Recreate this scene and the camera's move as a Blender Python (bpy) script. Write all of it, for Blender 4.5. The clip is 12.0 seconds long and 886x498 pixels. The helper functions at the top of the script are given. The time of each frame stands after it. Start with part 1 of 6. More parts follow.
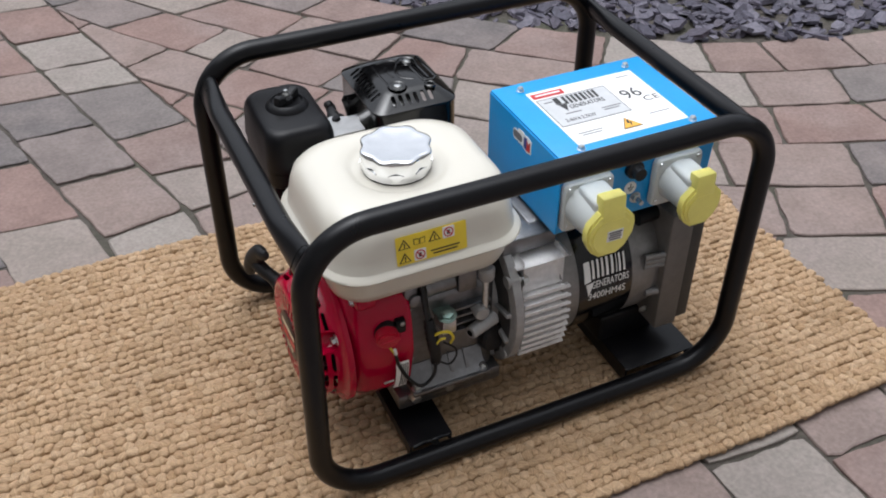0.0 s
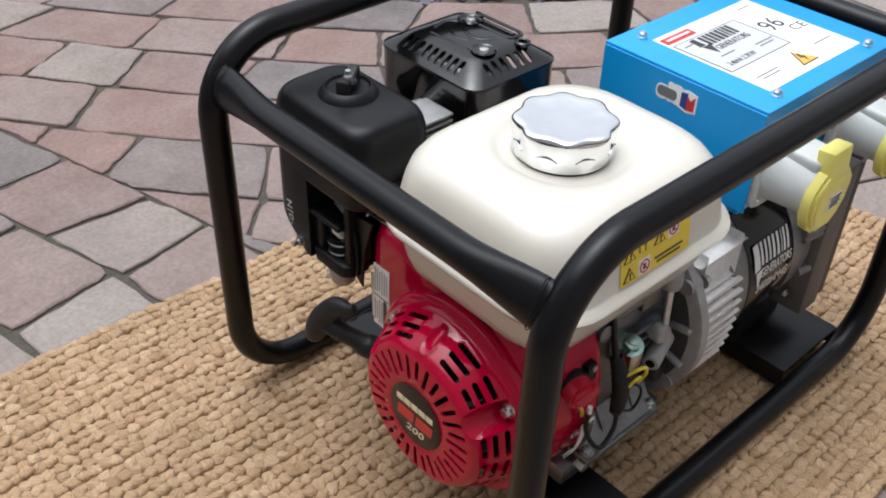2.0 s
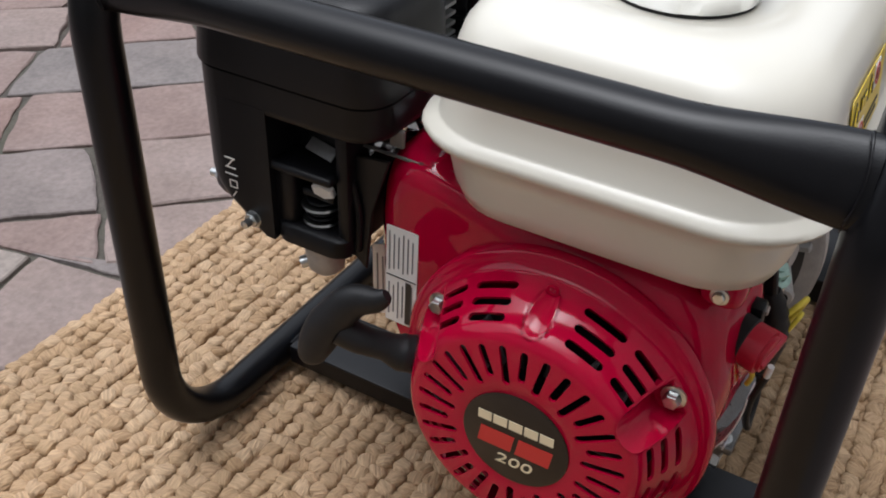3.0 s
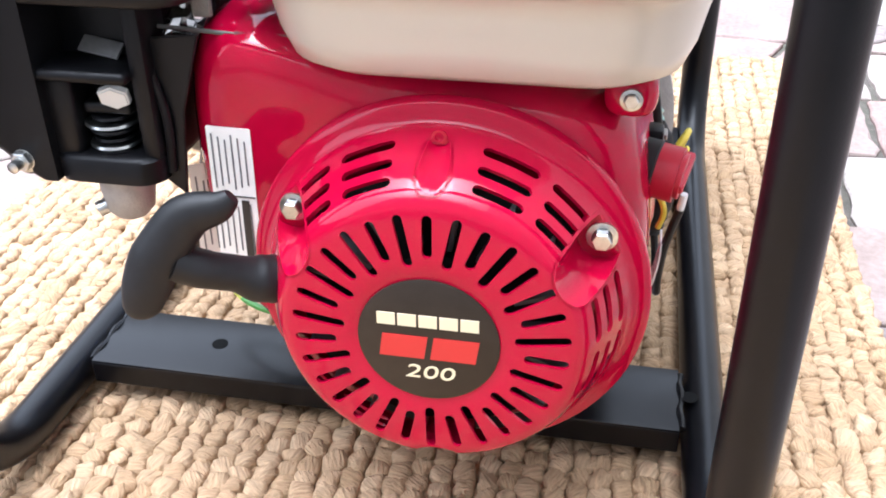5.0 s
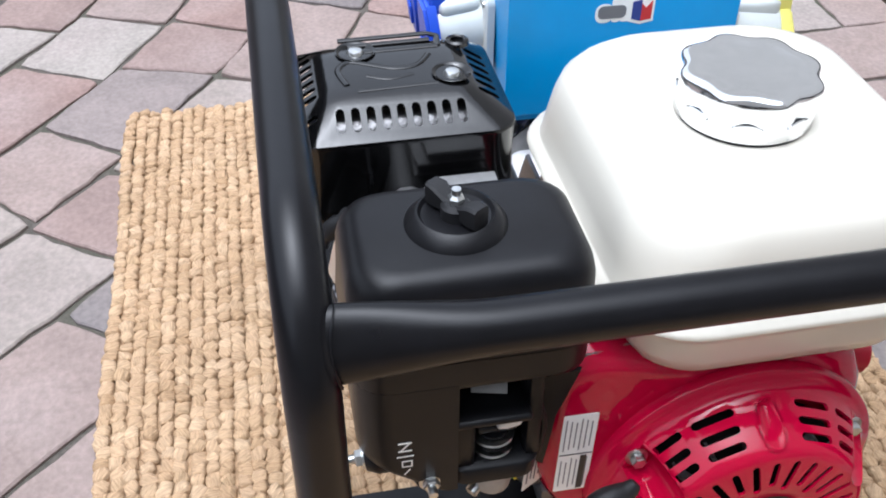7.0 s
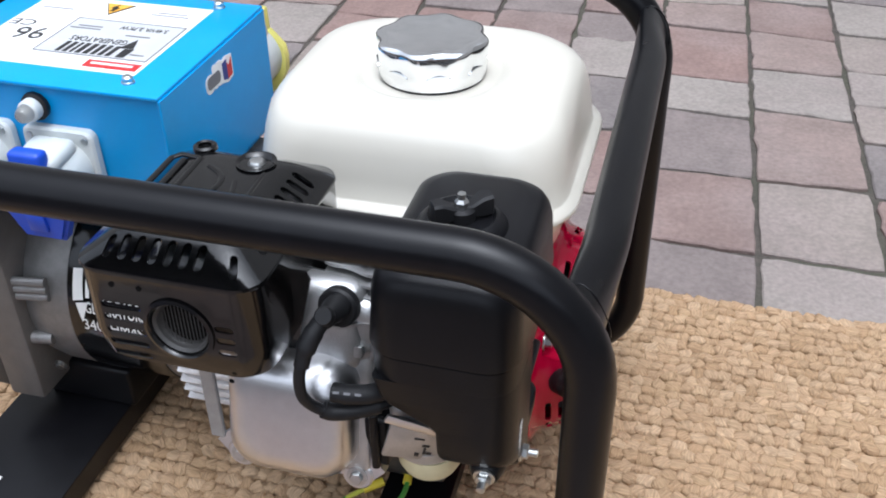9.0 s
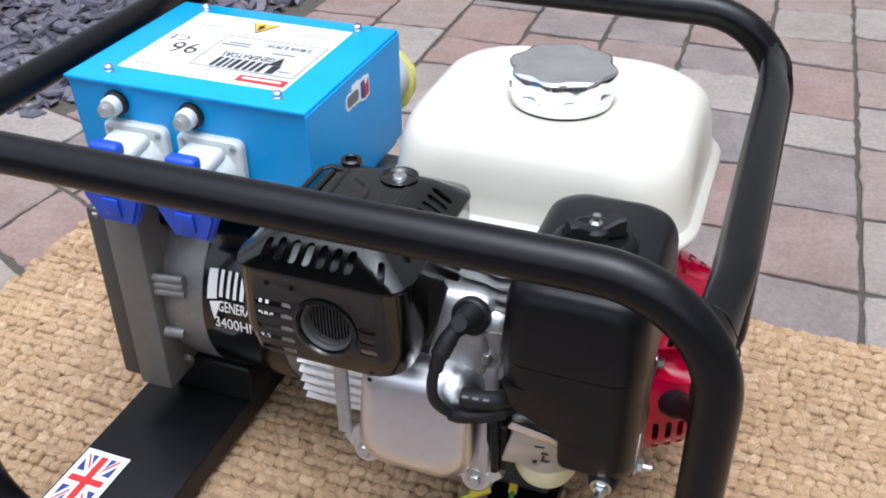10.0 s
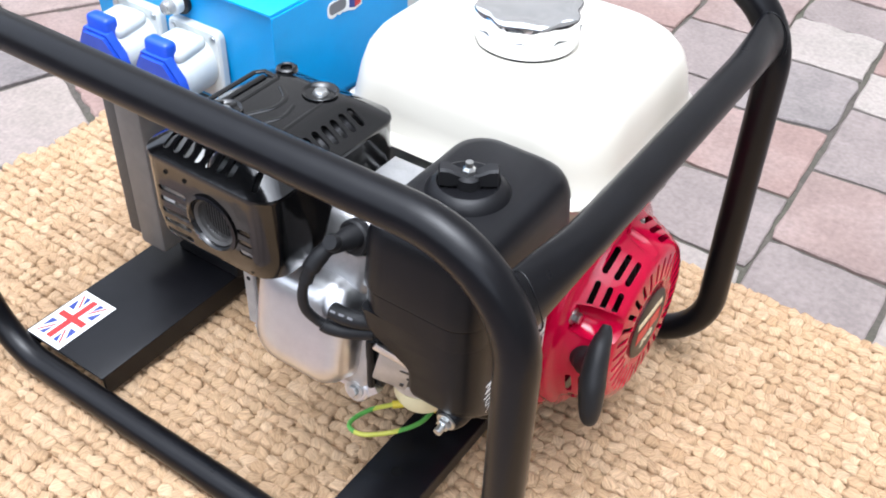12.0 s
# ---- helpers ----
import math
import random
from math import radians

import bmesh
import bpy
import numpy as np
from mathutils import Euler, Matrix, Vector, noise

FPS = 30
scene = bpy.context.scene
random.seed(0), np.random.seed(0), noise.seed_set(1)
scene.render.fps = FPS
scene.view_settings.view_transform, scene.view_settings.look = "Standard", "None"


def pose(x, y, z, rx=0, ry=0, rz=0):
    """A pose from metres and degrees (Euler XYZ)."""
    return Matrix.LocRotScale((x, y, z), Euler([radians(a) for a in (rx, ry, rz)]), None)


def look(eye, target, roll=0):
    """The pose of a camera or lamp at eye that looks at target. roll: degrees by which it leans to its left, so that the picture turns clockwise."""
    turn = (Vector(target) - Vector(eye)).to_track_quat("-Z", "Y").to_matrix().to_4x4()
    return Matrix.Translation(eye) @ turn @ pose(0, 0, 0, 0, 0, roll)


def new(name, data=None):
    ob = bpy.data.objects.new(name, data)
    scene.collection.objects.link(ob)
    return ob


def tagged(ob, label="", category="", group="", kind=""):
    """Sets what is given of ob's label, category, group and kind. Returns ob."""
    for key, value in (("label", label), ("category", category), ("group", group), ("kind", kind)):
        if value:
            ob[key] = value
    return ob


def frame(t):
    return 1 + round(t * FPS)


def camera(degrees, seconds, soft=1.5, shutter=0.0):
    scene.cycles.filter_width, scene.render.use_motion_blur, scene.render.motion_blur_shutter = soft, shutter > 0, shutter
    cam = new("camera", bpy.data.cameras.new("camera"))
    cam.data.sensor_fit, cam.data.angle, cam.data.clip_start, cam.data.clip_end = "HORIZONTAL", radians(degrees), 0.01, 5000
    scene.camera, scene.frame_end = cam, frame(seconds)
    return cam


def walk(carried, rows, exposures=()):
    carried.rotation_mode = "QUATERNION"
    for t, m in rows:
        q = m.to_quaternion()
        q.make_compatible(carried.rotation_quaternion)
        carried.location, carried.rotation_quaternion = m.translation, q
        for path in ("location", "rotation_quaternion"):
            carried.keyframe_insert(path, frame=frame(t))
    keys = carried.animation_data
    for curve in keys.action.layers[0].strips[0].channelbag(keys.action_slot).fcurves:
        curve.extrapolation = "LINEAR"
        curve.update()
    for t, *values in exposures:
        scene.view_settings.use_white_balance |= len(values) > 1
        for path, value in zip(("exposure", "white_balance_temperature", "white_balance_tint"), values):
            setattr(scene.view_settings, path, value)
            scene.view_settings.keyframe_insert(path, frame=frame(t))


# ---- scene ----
cam = camera(48.9, 12.0, soft=1.9)
PATH = [
    (0, (-0.486, -0.968, 1.025), (0.168, 0.45, -0.224), 0.1),
    (0.5, (-0.571, -0.947, 1.021), (0.219, 0.411, -0.218), 0.4),
    (1, (-0.615, -0.837, 0.975), (0.242, 0.479, -0.264), 0.4),
    (1.5, (-0.645, -0.657, 0.897), (0.304, 0.599, -0.337), 0.0),
    (2, (-0.68, -0.513, 0.808), (0.405, 0.643, -0.411), 1.9),
    (2.5, (-0.721, -0.334, 0.722), (0.589, 0.537, -0.512), 2.7),
    (3, (-0.65, -0.215, 0.576), (0.766, 0.576, -0.594), 2.0),
    (3.2, (-0.65, -0.173, 0.519), (0.87, 0.48, -0.605), 2.6),
    (4.8, (-0.632, -0.139, 0.408), (1.04, 0.182, -0.642), -0.1),
    (5, (-0.642, -0.142, 0.43), (1.035, 0.194, -0.608), -0.6),
    (5.5, (-0.679, -0.138, 0.544), (0.972, 0.197, -0.532), -0.2),
    (6, (-0.704, -0.069, 0.654), (0.926, 0.202, -0.473), -1.1),
    (6.5, (-0.702, 0.058, 0.705), (0.93, 0.096, -0.452), 0.9),
    (6.7, (-0.671, 0.118, 0.703), (0.91, 0.038, -0.518), 0.6),
    (8.3, (-0.412, 0.51, 0.702), (0.55, -0.746, -0.522), 0.1),
    (8.5, (-0.384, 0.534, 0.702), (0.438, -0.828, -0.51), 0.7),
    (9, (-0.326, 0.597, 0.705), (0.11, -0.977, -0.448), -0.6),
    (9.5, (-0.302, 0.627, 0.703), (0.207, -0.944, -0.426), -0.2),
    (10, (-0.3, 0.64, 0.722), (0.29, -0.913, -0.392), -0.6),
    (10.5, (-0.302, 0.683, 0.737), (0.333, -0.77, -0.482), -0.9),
    (11, (-0.296, 0.687, 0.747), (0.325, -0.756, -0.491), -1.2),
    (11.5, (-0.367, 0.652, 0.753), (0.293, -0.767, -0.491), -0.4),
    (12, (-0.471, 0.555, 0.751), (0.368, -0.73, -0.532), 2.2),
]

EXPOSURES = ((0.0, -0.38, 6080, 10), (1.0, -0.33, 6080, 10), (2.0, -0.18, 6080, 10), (3.2, -0.25, 6000, 10), (4.8, 1.47, 5560, 10), (5.5, 1.50, 5540, 10), (6.0, 1.23, 5620, 10), (6.7, 0.58, 5700, 10), (8.3, 0.1, 5750, 10), (9.0, 0.0, 5750, 10), (9.5, 0.0, 5750, 10), (10.5, 0.36, 5800, 10), (11.3, 0.62, 5800, 10), (12.0, 0.78, 5800, 10))
walk(cam, [(t, look(eye, target, roll)) for t, eye, target, roll in PATH], EXPOSURES)

# ---- world and light: a bright overcast day ----
world = bpy.data.worlds.new("overcast_sky")
scene.world = world
world.use_nodes = True
wn = world.node_tree.nodes
sky = wn.new("ShaderNodeTexSky")
sky.sky_type = "NISHITA"
sky.sun_disc = False
sky.sun_elevation = radians(79)
sky.sun_rotation = radians(336)
sky.dust_density = 6.0
sky.air_density = 1.0
pale = wn.new("ShaderNodeHueSaturation")
pale.inputs["Saturation"].default_value = 0.18
pale.inputs["Value"].default_value = 2.0
world.node_tree.links.new(sky.outputs[0], pale.inputs["Color"])
world.node_tree.links.new(pale.outputs[0], wn["Background"].inputs["Color"])
wn["Background"].inputs["Strength"].default_value = 0.15

sun = new("sun", bpy.data.lights.new("sun", "SUN"))
sun.data.energy = 0.65
sun.data.angle = radians(60)
sun.data.color = (1.0, 0.99, 0.98)
sun.matrix_world = look((-0.2, 0.45, 2.6), (0, 0, 0))


# ---- materials ----
def mat(name, color, rough=0.5, metal=0.0, spec=0.5, noise_scale=0.0, vary=0.15, bump=0.0, bump_scale=400.0,
        coat=0.0, dirt=None, dirt_scale=9.0, dirt_amount=0.3, rough_vary=0.0, transmission=0.0):
    """A surface with two scales of colour variation, fine relief, and gloss of its own."""
    m = bpy.data.materials.new(name)
    m.use_nodes = True
    nt = m.node_tree
    b = nt.nodes["Principled BSDF"]
    link = nt.links.new
    b.inputs["Base Color"].default_value = (*color, 1)
    b.inputs["Roughness"].default_value = rough
    b.inputs["Metallic"].default_value = metal
    b.inputs["Specular IOR Level"].default_value = spec
    b.inputs["Coat Weight"].default_value = coat
    b.inputs["Coat Roughness"].default_value = 0.05
    b.inputs["Transmission Weight"].default_value = transmission
    co = nt.nodes.new("ShaderNodeTexCoord").outputs["Object"]
    last = None
    if noise_scale:
        n = nt.nodes.new("ShaderNodeTexNoise")
        n.inputs["Scale"].default_value = noise_scale
        n.inputs["Detail"].default_value = 6
        n.inputs["Roughness"].default_value = 0.65
        link(co, n.inputs["Vector"])
        ramp = nt.nodes.new("ShaderNodeValToRGB")
        ramp.color_ramp.elements[0].position, ramp.color_ramp.elements[1].position = 0.3, 0.72
        ramp.color_ramp.elements[0].color = (*[c * (1 - vary) for c in color], 1)
        ramp.color_ramp.elements[1].color = (*[min(1, c * (1 + vary)) for c in color], 1)
        link(n.outputs["Fac"], ramp.inputs["Fac"])
        last = ramp.outputs["Color"]
    if dirt:
        n2 = nt.nodes.new("ShaderNodeTexNoise")
        n2.inputs["Scale"].default_value = dirt_scale
        n2.inputs["Detail"].default_value = 5
        link(co, n2.inputs["Vector"])
        r2 = nt.nodes.new("ShaderNodeMapRange")
        r2.inputs["From Min"].default_value, r2.inputs["From Max"].default_value = 0.45, 0.75
        r2.inputs["To Max"].default_value = dirt_amount
        link(n2.outputs["Fac"], r2.inputs["Value"])
        mix = nt.nodes.new("ShaderNodeMix")
        mix.data_type = "RGBA"
        link(r2.outputs[0], mix.inputs["Factor"])
        if last:
            link(last, mix.inputs["A"])
        else:
            mix.inputs["A"].default_value = (*color, 1)
        mix.inputs["B"].default_value = (*dirt, 1)
        last = mix.outputs["Result"]
    if last:
        link(last, b.inputs["Base Color"])
    if rough_vary:
        n3 = nt.nodes.new("ShaderNodeTexNoise")
        n3.inputs["Scale"].default_value = 35
        n3.inputs["Detail"].default_value = 4
        link(co, n3.inputs["Vector"])
        r3 = nt.nodes.new("ShaderNodeMapRange")
        r3.inputs["To Min"].default_value, r3.inputs["To Max"].default_value = max(0.02, rough - rough_vary), rough + rough_vary
        link(n3.outputs["Fac"], r3.inputs["Value"])
        link(r3.outputs[0], b.inputs["Roughness"])
    if bump:
        n4 = nt.nodes.new("ShaderNodeTexNoise")
        n4.inputs["Scale"].default_value = bump_scale
        n4.inputs["Detail"].default_value = 3
        link(co, n4.inputs["Vector"])
        bp = nt.nodes.new("ShaderNodeBump")
        bp.inputs["Strength"].default_value = bump
        bp.inputs["Distance"].default_value = 0.002
        link(n4.outputs["Fac"], bp.inputs["Height"])
        link(bp.outputs[0], b.inputs["Normal"])
    return m


def stone_mat():
    """Sandstone setts: each stone its own buff, pink or slate grey, with cloudy stains and a riven face."""
    m = mat("riven_sandstone", (0.3, 0.25, 0.24), rough=0.85, spec=0.2)
    nt = m.node_tree
    link = nt.links.new
    b = nt.nodes["Principled BSDF"]
    info = nt.nodes.new("ShaderNodeObjectInfo")
    ramp = nt.nodes.new("ShaderNodeValToRGB")
    cr = ramp.color_ramp
    cr.interpolation = "CONSTANT"
    tones = [(0.0, (0.218, 0.150, 0.132)), (0.16, (0.245, 0.208, 0.184)), (0.30, (0.140, 0.125, 0.122)), (0.38, (0.206, 0.150, 0.134)),
             (0.54, (0.166, 0.146, 0.139)), (0.62, (0.226, 0.174, 0.155)), (0.78, (0.262, 0.232, 0.208)), (0.91, (0.184, 0.154, 0.144))]
    cr.elements[0].position, cr.elements[0].color = tones[0][0], (*tones[0][1], 1)
    cr.elements[1].position, cr.elements[1].color = tones[1][0], (*tones[1][1], 1)
    for p, c in tones[2:]:
        cr.elements.new(p).color = (*c, 1)
    link(info.outputs["Random"], ramp.inputs["Fac"])
    co = nt.nodes.new("ShaderNodeTexCoord").outputs["Object"]
    geo = nt.nodes.new("ShaderNodeNewGeometry").outputs["Position"]
    n1 = nt.nodes.new("ShaderNodeTexNoise")
    n1.inputs["Scale"].default_value, n1.inputs["Detail"].default_value, n1.inputs["Roughness"].default_value = 11, 8, 0.7
    link(geo, n1.inputs["Vector"])
    n2 = nt.nodes.new("ShaderNodeTexNoise")
    n2.inputs["Scale"].default_value, n2.inputs["Detail"].default_value = 150, 4
    link(geo, n2.inputs["Vector"])
    r1 = nt.nodes.new("ShaderNodeMapRange")
    r1.inputs["From Min"].default_value, r1.inputs["From Max"].default_value = 0.25, 0.75
    r1.inputs["To Min"].default_value, r1.inputs["To Max"].default_value = 0.8, 1.22
    link(n1.outputs["Fac"], r1.inputs["Value"])
    r2 = nt.nodes.new("ShaderNodeMapRange")
    r2.inputs["From Min"].default_value, r2.inputs["From Max"].default_value = 0.3, 0.7
    r2.inputs["To Min"].default_value, r2.inputs["To Max"].default_value = 0.86, 1.12
    link(n2.outputs["Fac"], r2.inputs["Value"])
    mul = nt.nodes.new("ShaderNodeMath")
    mul.operation = "MULTIPLY"
    link(r1.outputs[0], mul.inputs[0])
    link(r2.outputs[0], mul.inputs[1])
    vm = nt.nodes.new("ShaderNodeVectorMath")
    vm.operation = "SCALE"
    n3 = nt.nodes.new("ShaderNodeTexNoise")
    n3.inputs["Scale"].default_value, n3.inputs["Detail"].default_value = 5.5, 5
    link(geo, n3.inputs["Vector"])
    r3 = nt.nodes.new("ShaderNodeMapRange")
    r3.inputs["From Min"].default_value, r3.inputs["From Max"].default_value, r3.inputs["To Max"].default_value = 0.45, 0.7, 0.55
    link(n3.outputs["Fac"], r3.inputs["Value"])
    patch = nt.nodes.new("ShaderNodeMix")
    patch.data_type = "RGBA"
    patch.inputs["B"].default_value = (0.205, 0.168, 0.157, 1)
    link(r3.outputs[0], patch.inputs["Factor"])
    link(ramp.outputs["Color"], patch.inputs["A"])
    link(patch.outputs["Result"], vm.inputs[0])
    link(mul.outputs[0], vm.inputs["Scale"])
    link(vm.outputs[0], b.inputs["Base Color"])
    add = nt.nodes.new("ShaderNodeMath")
    add.operation = "ADD"
    link(n1.outputs["Fac"], add.inputs[0])
    link(n2.outputs["Fac"], add.inputs[1])
    bp = nt.nodes.new("ShaderNodeBump")
    bp.inputs["Strength"].default_value, bp.inputs["Distance"].default_value = 0.35, 0.004
    link(add.outputs[0], bp.inputs["Height"])
    link(bp.outputs[0], b.inputs["Normal"])
    return m


def island_mat(name, tones, rough=0.8, scale=500.0, bump=0.6, stretch=(1, 1, 1), spec=0.3, turn=False):
    """Many loose pieces in one mesh, each with a tone of its own, with fibre or grain."""
    m = mat(name, tones[0], rough=rough, spec=spec)
    nt = m.node_tree
    link = nt.links.new
    b = nt.nodes["Principled BSDF"]
    geo = nt.nodes.new("ShaderNodeNewGeometry")
    ramp = nt.nodes.new("ShaderNodeValToRGB")
    cr = ramp.color_ramp
    cr.elements[0].color, cr.elements[1].color = (*tones[0], 1), (*tones[-1], 1)
    for k, c in enumerate(tones[1:-1]):
        cr.elements.new((k + 1) / (len(tones) - 1)).color = (*c, 1)
    link(geo.outputs["Random Per Island"], ramp.inputs["Fac"])
    mp = nt.nodes.new("ShaderNodeMapping")
    mp.inputs["Scale"].default_value = stretch
    if turn:
        ang = nt.nodes.new("ShaderNodeMath")
        ang.operation = "MULTIPLY"
        ang.inputs[1].default_value = 40.0
        link(geo.outputs["Random Per Island"], ang.inputs[0])
        vr = nt.nodes.new("ShaderNodeVectorRotate")
        vr.rotation_type = "Z_AXIS"
        link(geo.outputs["Position"], vr.inputs["Vector"])
        link(ang.outputs[0], vr.inputs["Angle"])
        link(vr.outputs[0], mp.inputs["Vector"])
    else:
        link(geo.outputs["Position"], mp.inputs["Vector"])
    n = nt.nodes.new("ShaderNodeTexNoise")
    n.inputs["Scale"].default_value, n.inputs["Detail"].default_value = scale, 5
    link(mp.outputs[0], n.inputs["Vector"])
    n1 = nt.nodes.new("ShaderNodeTexNoise")
    n1.inputs["Scale"].default_value, n1.inputs["Detail"].default_value = 6, 4
    link(geo.outputs["Position"], n1.inputs["Vector"])
    r = nt.nodes.new("ShaderNodeMapRange")
    r.inputs["From Min"].default_value, r.inputs["From Max"].default_value = 0.25, 0.75
    r.inputs["To Min"].default_value, r.inputs["To Max"].default_value = 0.62, 1.3
    link(n.outputs["Fac"], r.inputs["Value"])
    r1 = nt.nodes.new("ShaderNodeMapRange")
    r1.inputs["To Min"].default_value, r1.inputs["To Max"].default_value = 0.8, 1.2
    link(n1.outputs["Fac"], r1.inputs["Value"])
    mul = nt.nodes.new("ShaderNodeMath")
    mul.operation = "MULTIPLY"
    link(r.outputs[0], mul.inputs[0])
    link(r1.outputs[0], mul.inputs[1])
    vm = nt.nodes.new("ShaderNodeVectorMath")
    vm.operation = "SCALE"
    link(ramp.outputs["Color"], vm.inputs[0])
    link(mul.outputs[0], vm.inputs["Scale"])
    link(vm.outputs[0], b.inputs["Base Color"])
    bp = nt.nodes.new("ShaderNodeBump")
    bp.inputs["Strength"].default_value, bp.inputs["Distance"].default_value = bump, 0.002
    link(n.outputs["Fac"], bp.inputs["Height"])
    link(bp.outputs[0], b.inputs["Normal"])
    return m


def cable_mat(name, a, bcol, turns):
    """Sheath with two colours in long spiral stripes."""
    m = mat(name, a, rough=0.4)
    nt = m.node_tree
    co = nt.nodes.new("ShaderNodeTexCoord").outputs["Object"]
    wv = nt.nodes.new("ShaderNodeTexWave")
    wv.inputs["Scale"].default_value = turns
    wv.inputs["Distortion"].default_value = 2.0
    nt.links.new(co, wv.inputs["Vector"])
    ramp = nt.nodes.new("ShaderNodeValToRGB")
    ramp.color_ramp.interpolation = "CONSTANT"
    ramp.color_ramp.elements[0].color, ramp.color_ramp.elements[1].color = (*a, 1), (*bcol, 1)
    ramp.color_ramp.elements[1].position = 0.6
    nt.links.new(wv.outputs["Fac"], ramp.inputs["Fac"])
    nt.links.new(ramp.outputs[0], nt.nodes["Principled BSDF"].inputs["Base Color"])
    return m


M_FRAME = mat("satin_black_powder_coat", (0.003, 0.003, 0.0040), rough=0.30, spec=0.26, noise_scale=60, vary=0.25, bump=0.035, bump_scale=900, rough_vary=0.06)
M_AC = mat("matt_black_plastic", (0.0055, 0.0055, 0.0066), rough=0.36, spec=0.22, noise_scale=40, vary=0.2, bump=0.1, bump_scale=1500, rough_vary=0.05)
M_GUARD = mat("gloss_black_enamel", (0.003, 0.003, 0.0033), rough=0.14, spec=0.42, coat=0.15, noise_scale=25, vary=0.3, bump=0.06, bump_scale=120, rough_vary=0.06)
M_RUBBER = mat("black_rubber", (0.010, 0.010, 0.011), rough=0.5, spec=0.3, noise_scale=80, vary=0.2)
M_TANK = mat("cream_painted_tank", (0.61, 0.58, 0.505), rough=0.28, spec=0.5, coat=0.25, noise_scale=3, vary=0.015, bump=0.02, bump_scale=40)
M_RED = mat("gloss_red_paint", (0.40, 0.0010, 0.028), rough=0.07, spec=0.24, coat=0.15, noise_scale=20, vary=0.08, bump=0.03, bump_scale=90, rough_vary=0.05)
M_REDP = mat("red_plastic", (0.45, 0.004, 0.026), rough=0.4, noise_scale=40, vary=0.1)
M_CAST = mat("cast_aluminium", (0.20, 0.20, 0.205), rough=0.31, metal=0.9, noise_scale=70, vary=0.2, bump=0.3, bump_scale=700, dirt=(0.12, 0.11, 0.10), dirt_scale=22, dirt_amount=0.4)
M_HEAD = mat("pale_cast_head", (0.50, 0.50, 0.50), rough=0.40, metal=0.85, noise_scale=70, vary=0.12, bump=0.2, bump_scale=700, dirt=(0.2, 0.19, 0.18), dirt_scale=22, dirt_amount=0.3)
M_FOIL = mat("silver_foil", (0.72, 0.73, 0.75), rough=0.2, metal=1.0, noise_scale=60, vary=0.08, rough_vary=0.06)
M_SATIN = mat("satin_aluminium", (0.72, 0.72, 0.73), rough=0.33, metal=1.0, noise_scale=50, vary=0.06, bump=0.08, bump_scale=900, rough_vary=0.05)
M_FIN = mat("pale_cast_fins", (0.78, 0.77, 0.77), rough=0.6, metal=0.1, noise_scale=120, vary=0.12, bump=0.4, bump_scale=900)
M_BELL = mat("grey_brown_casting", (0.16, 0.15, 0.14), rough=0.5, metal=0.35, noise_scale=60, vary=0.12, bump=0.3, bump_scale=800)
M_BELL2 = mat("dark_grey_cover", (0.05, 0.048, 0.046), rough=0.5, noise_scale=60, vary=0.15, bump=0.2, bump_scale=800)
M_FLANGE = mat("dull_cast_flange", (0.36, 0.355, 0.35), rough=0.5, metal=0.4, noise_scale=70, vary=0.15, bump=0.25, bump_scale=700)
M_STATOR = mat("dull_steel_ring", (0.24, 0.235, 0.23), rough=0.45, metal=0.6, noise_scale=90, vary=0.15, bump=0.1, bump_scale=500)
M_GZINC = mat("green_passivated_zinc", (0.36, 0.50, 0.45), rough=0.3, metal=0.9, noise_scale=200, vary=0.2)
M_CHROME = mat("chrome_plate", (0.80, 0.81, 0.82), rough=0.12, metal=1.0, noise_scale=40, vary=0.03, rough_vary=0.03)
M_ZINC = mat("zinc_plated_steel", (0.58, 0.59, 0.58), rough=0.28, metal=1.0, noise_scale=300, vary=0.15)
M_BLUE = mat("sky_blue_powder_coat", (0.010, 0.295, 0.68), rough=0.32, spec=0.5, noise_scale=18, vary=0.05, bump=0.12, bump_scale=900, rough_vary=0.05)
M_BLUEP = mat("blue_plastic", (0.018, 0.07, 0.5), rough=0.35, noise_scale=60, vary=0.08)
M_GREYP = mat("pale_grey_plastic", (0.56, 0.59, 0.58), rough=0.4, noise_scale=50, vary=0.04)
M_YELLOW = mat("yellow_plastic", (0.86, 0.79, 0.2), rough=0.38, noise_scale=50, vary=0.05)
M_LABEL = mat("white_label", (0.82, 0.82, 0.80), rough=0.35, noise_scale=30, vary=0.02)
M_SILVER = mat("silver_label", (0.55, 0.56, 0.57), rough=0.35, metal=0.1, noise_scale=60, vary=0.05)
M_YLABEL = mat("yellow_label", (0.83, 0.62, 0.04), rough=0.35, noise_scale=30, vary=0.03)
M_INK = mat("black_ink", (0.015, 0.015, 0.016), rough=0.4)
M_GREYINK = mat("grey_ink", (0.15, 0.15, 0.16), rough=0.45)
M_REDINK = mat("red_ink", (0.5, 0.022, 0.022), rough=0.4)
M_BLUEINK = mat("navy_ink", (0.02, 0.04, 0.22), rough=0.4)
M_WHITEINK = mat("white_ink", (0.8, 0.8, 0.78), rough=0.4)
M_GOLDINK = mat("pale_gold_ink", (0.72, 0.62, 0.42), rough=0.35)
M_BADGE = mat("dark_brown_badge", (0.022, 0.016, 0.012), rough=0.35, spec=0.3, noise_scale=50, vary=0.25)
# near black for holes and hollows: their shade is put into the colour
M_DARK = mat("shaded_interior_black", (0.004, 0.004, 0.004), rough=0.8, spec=0.1)
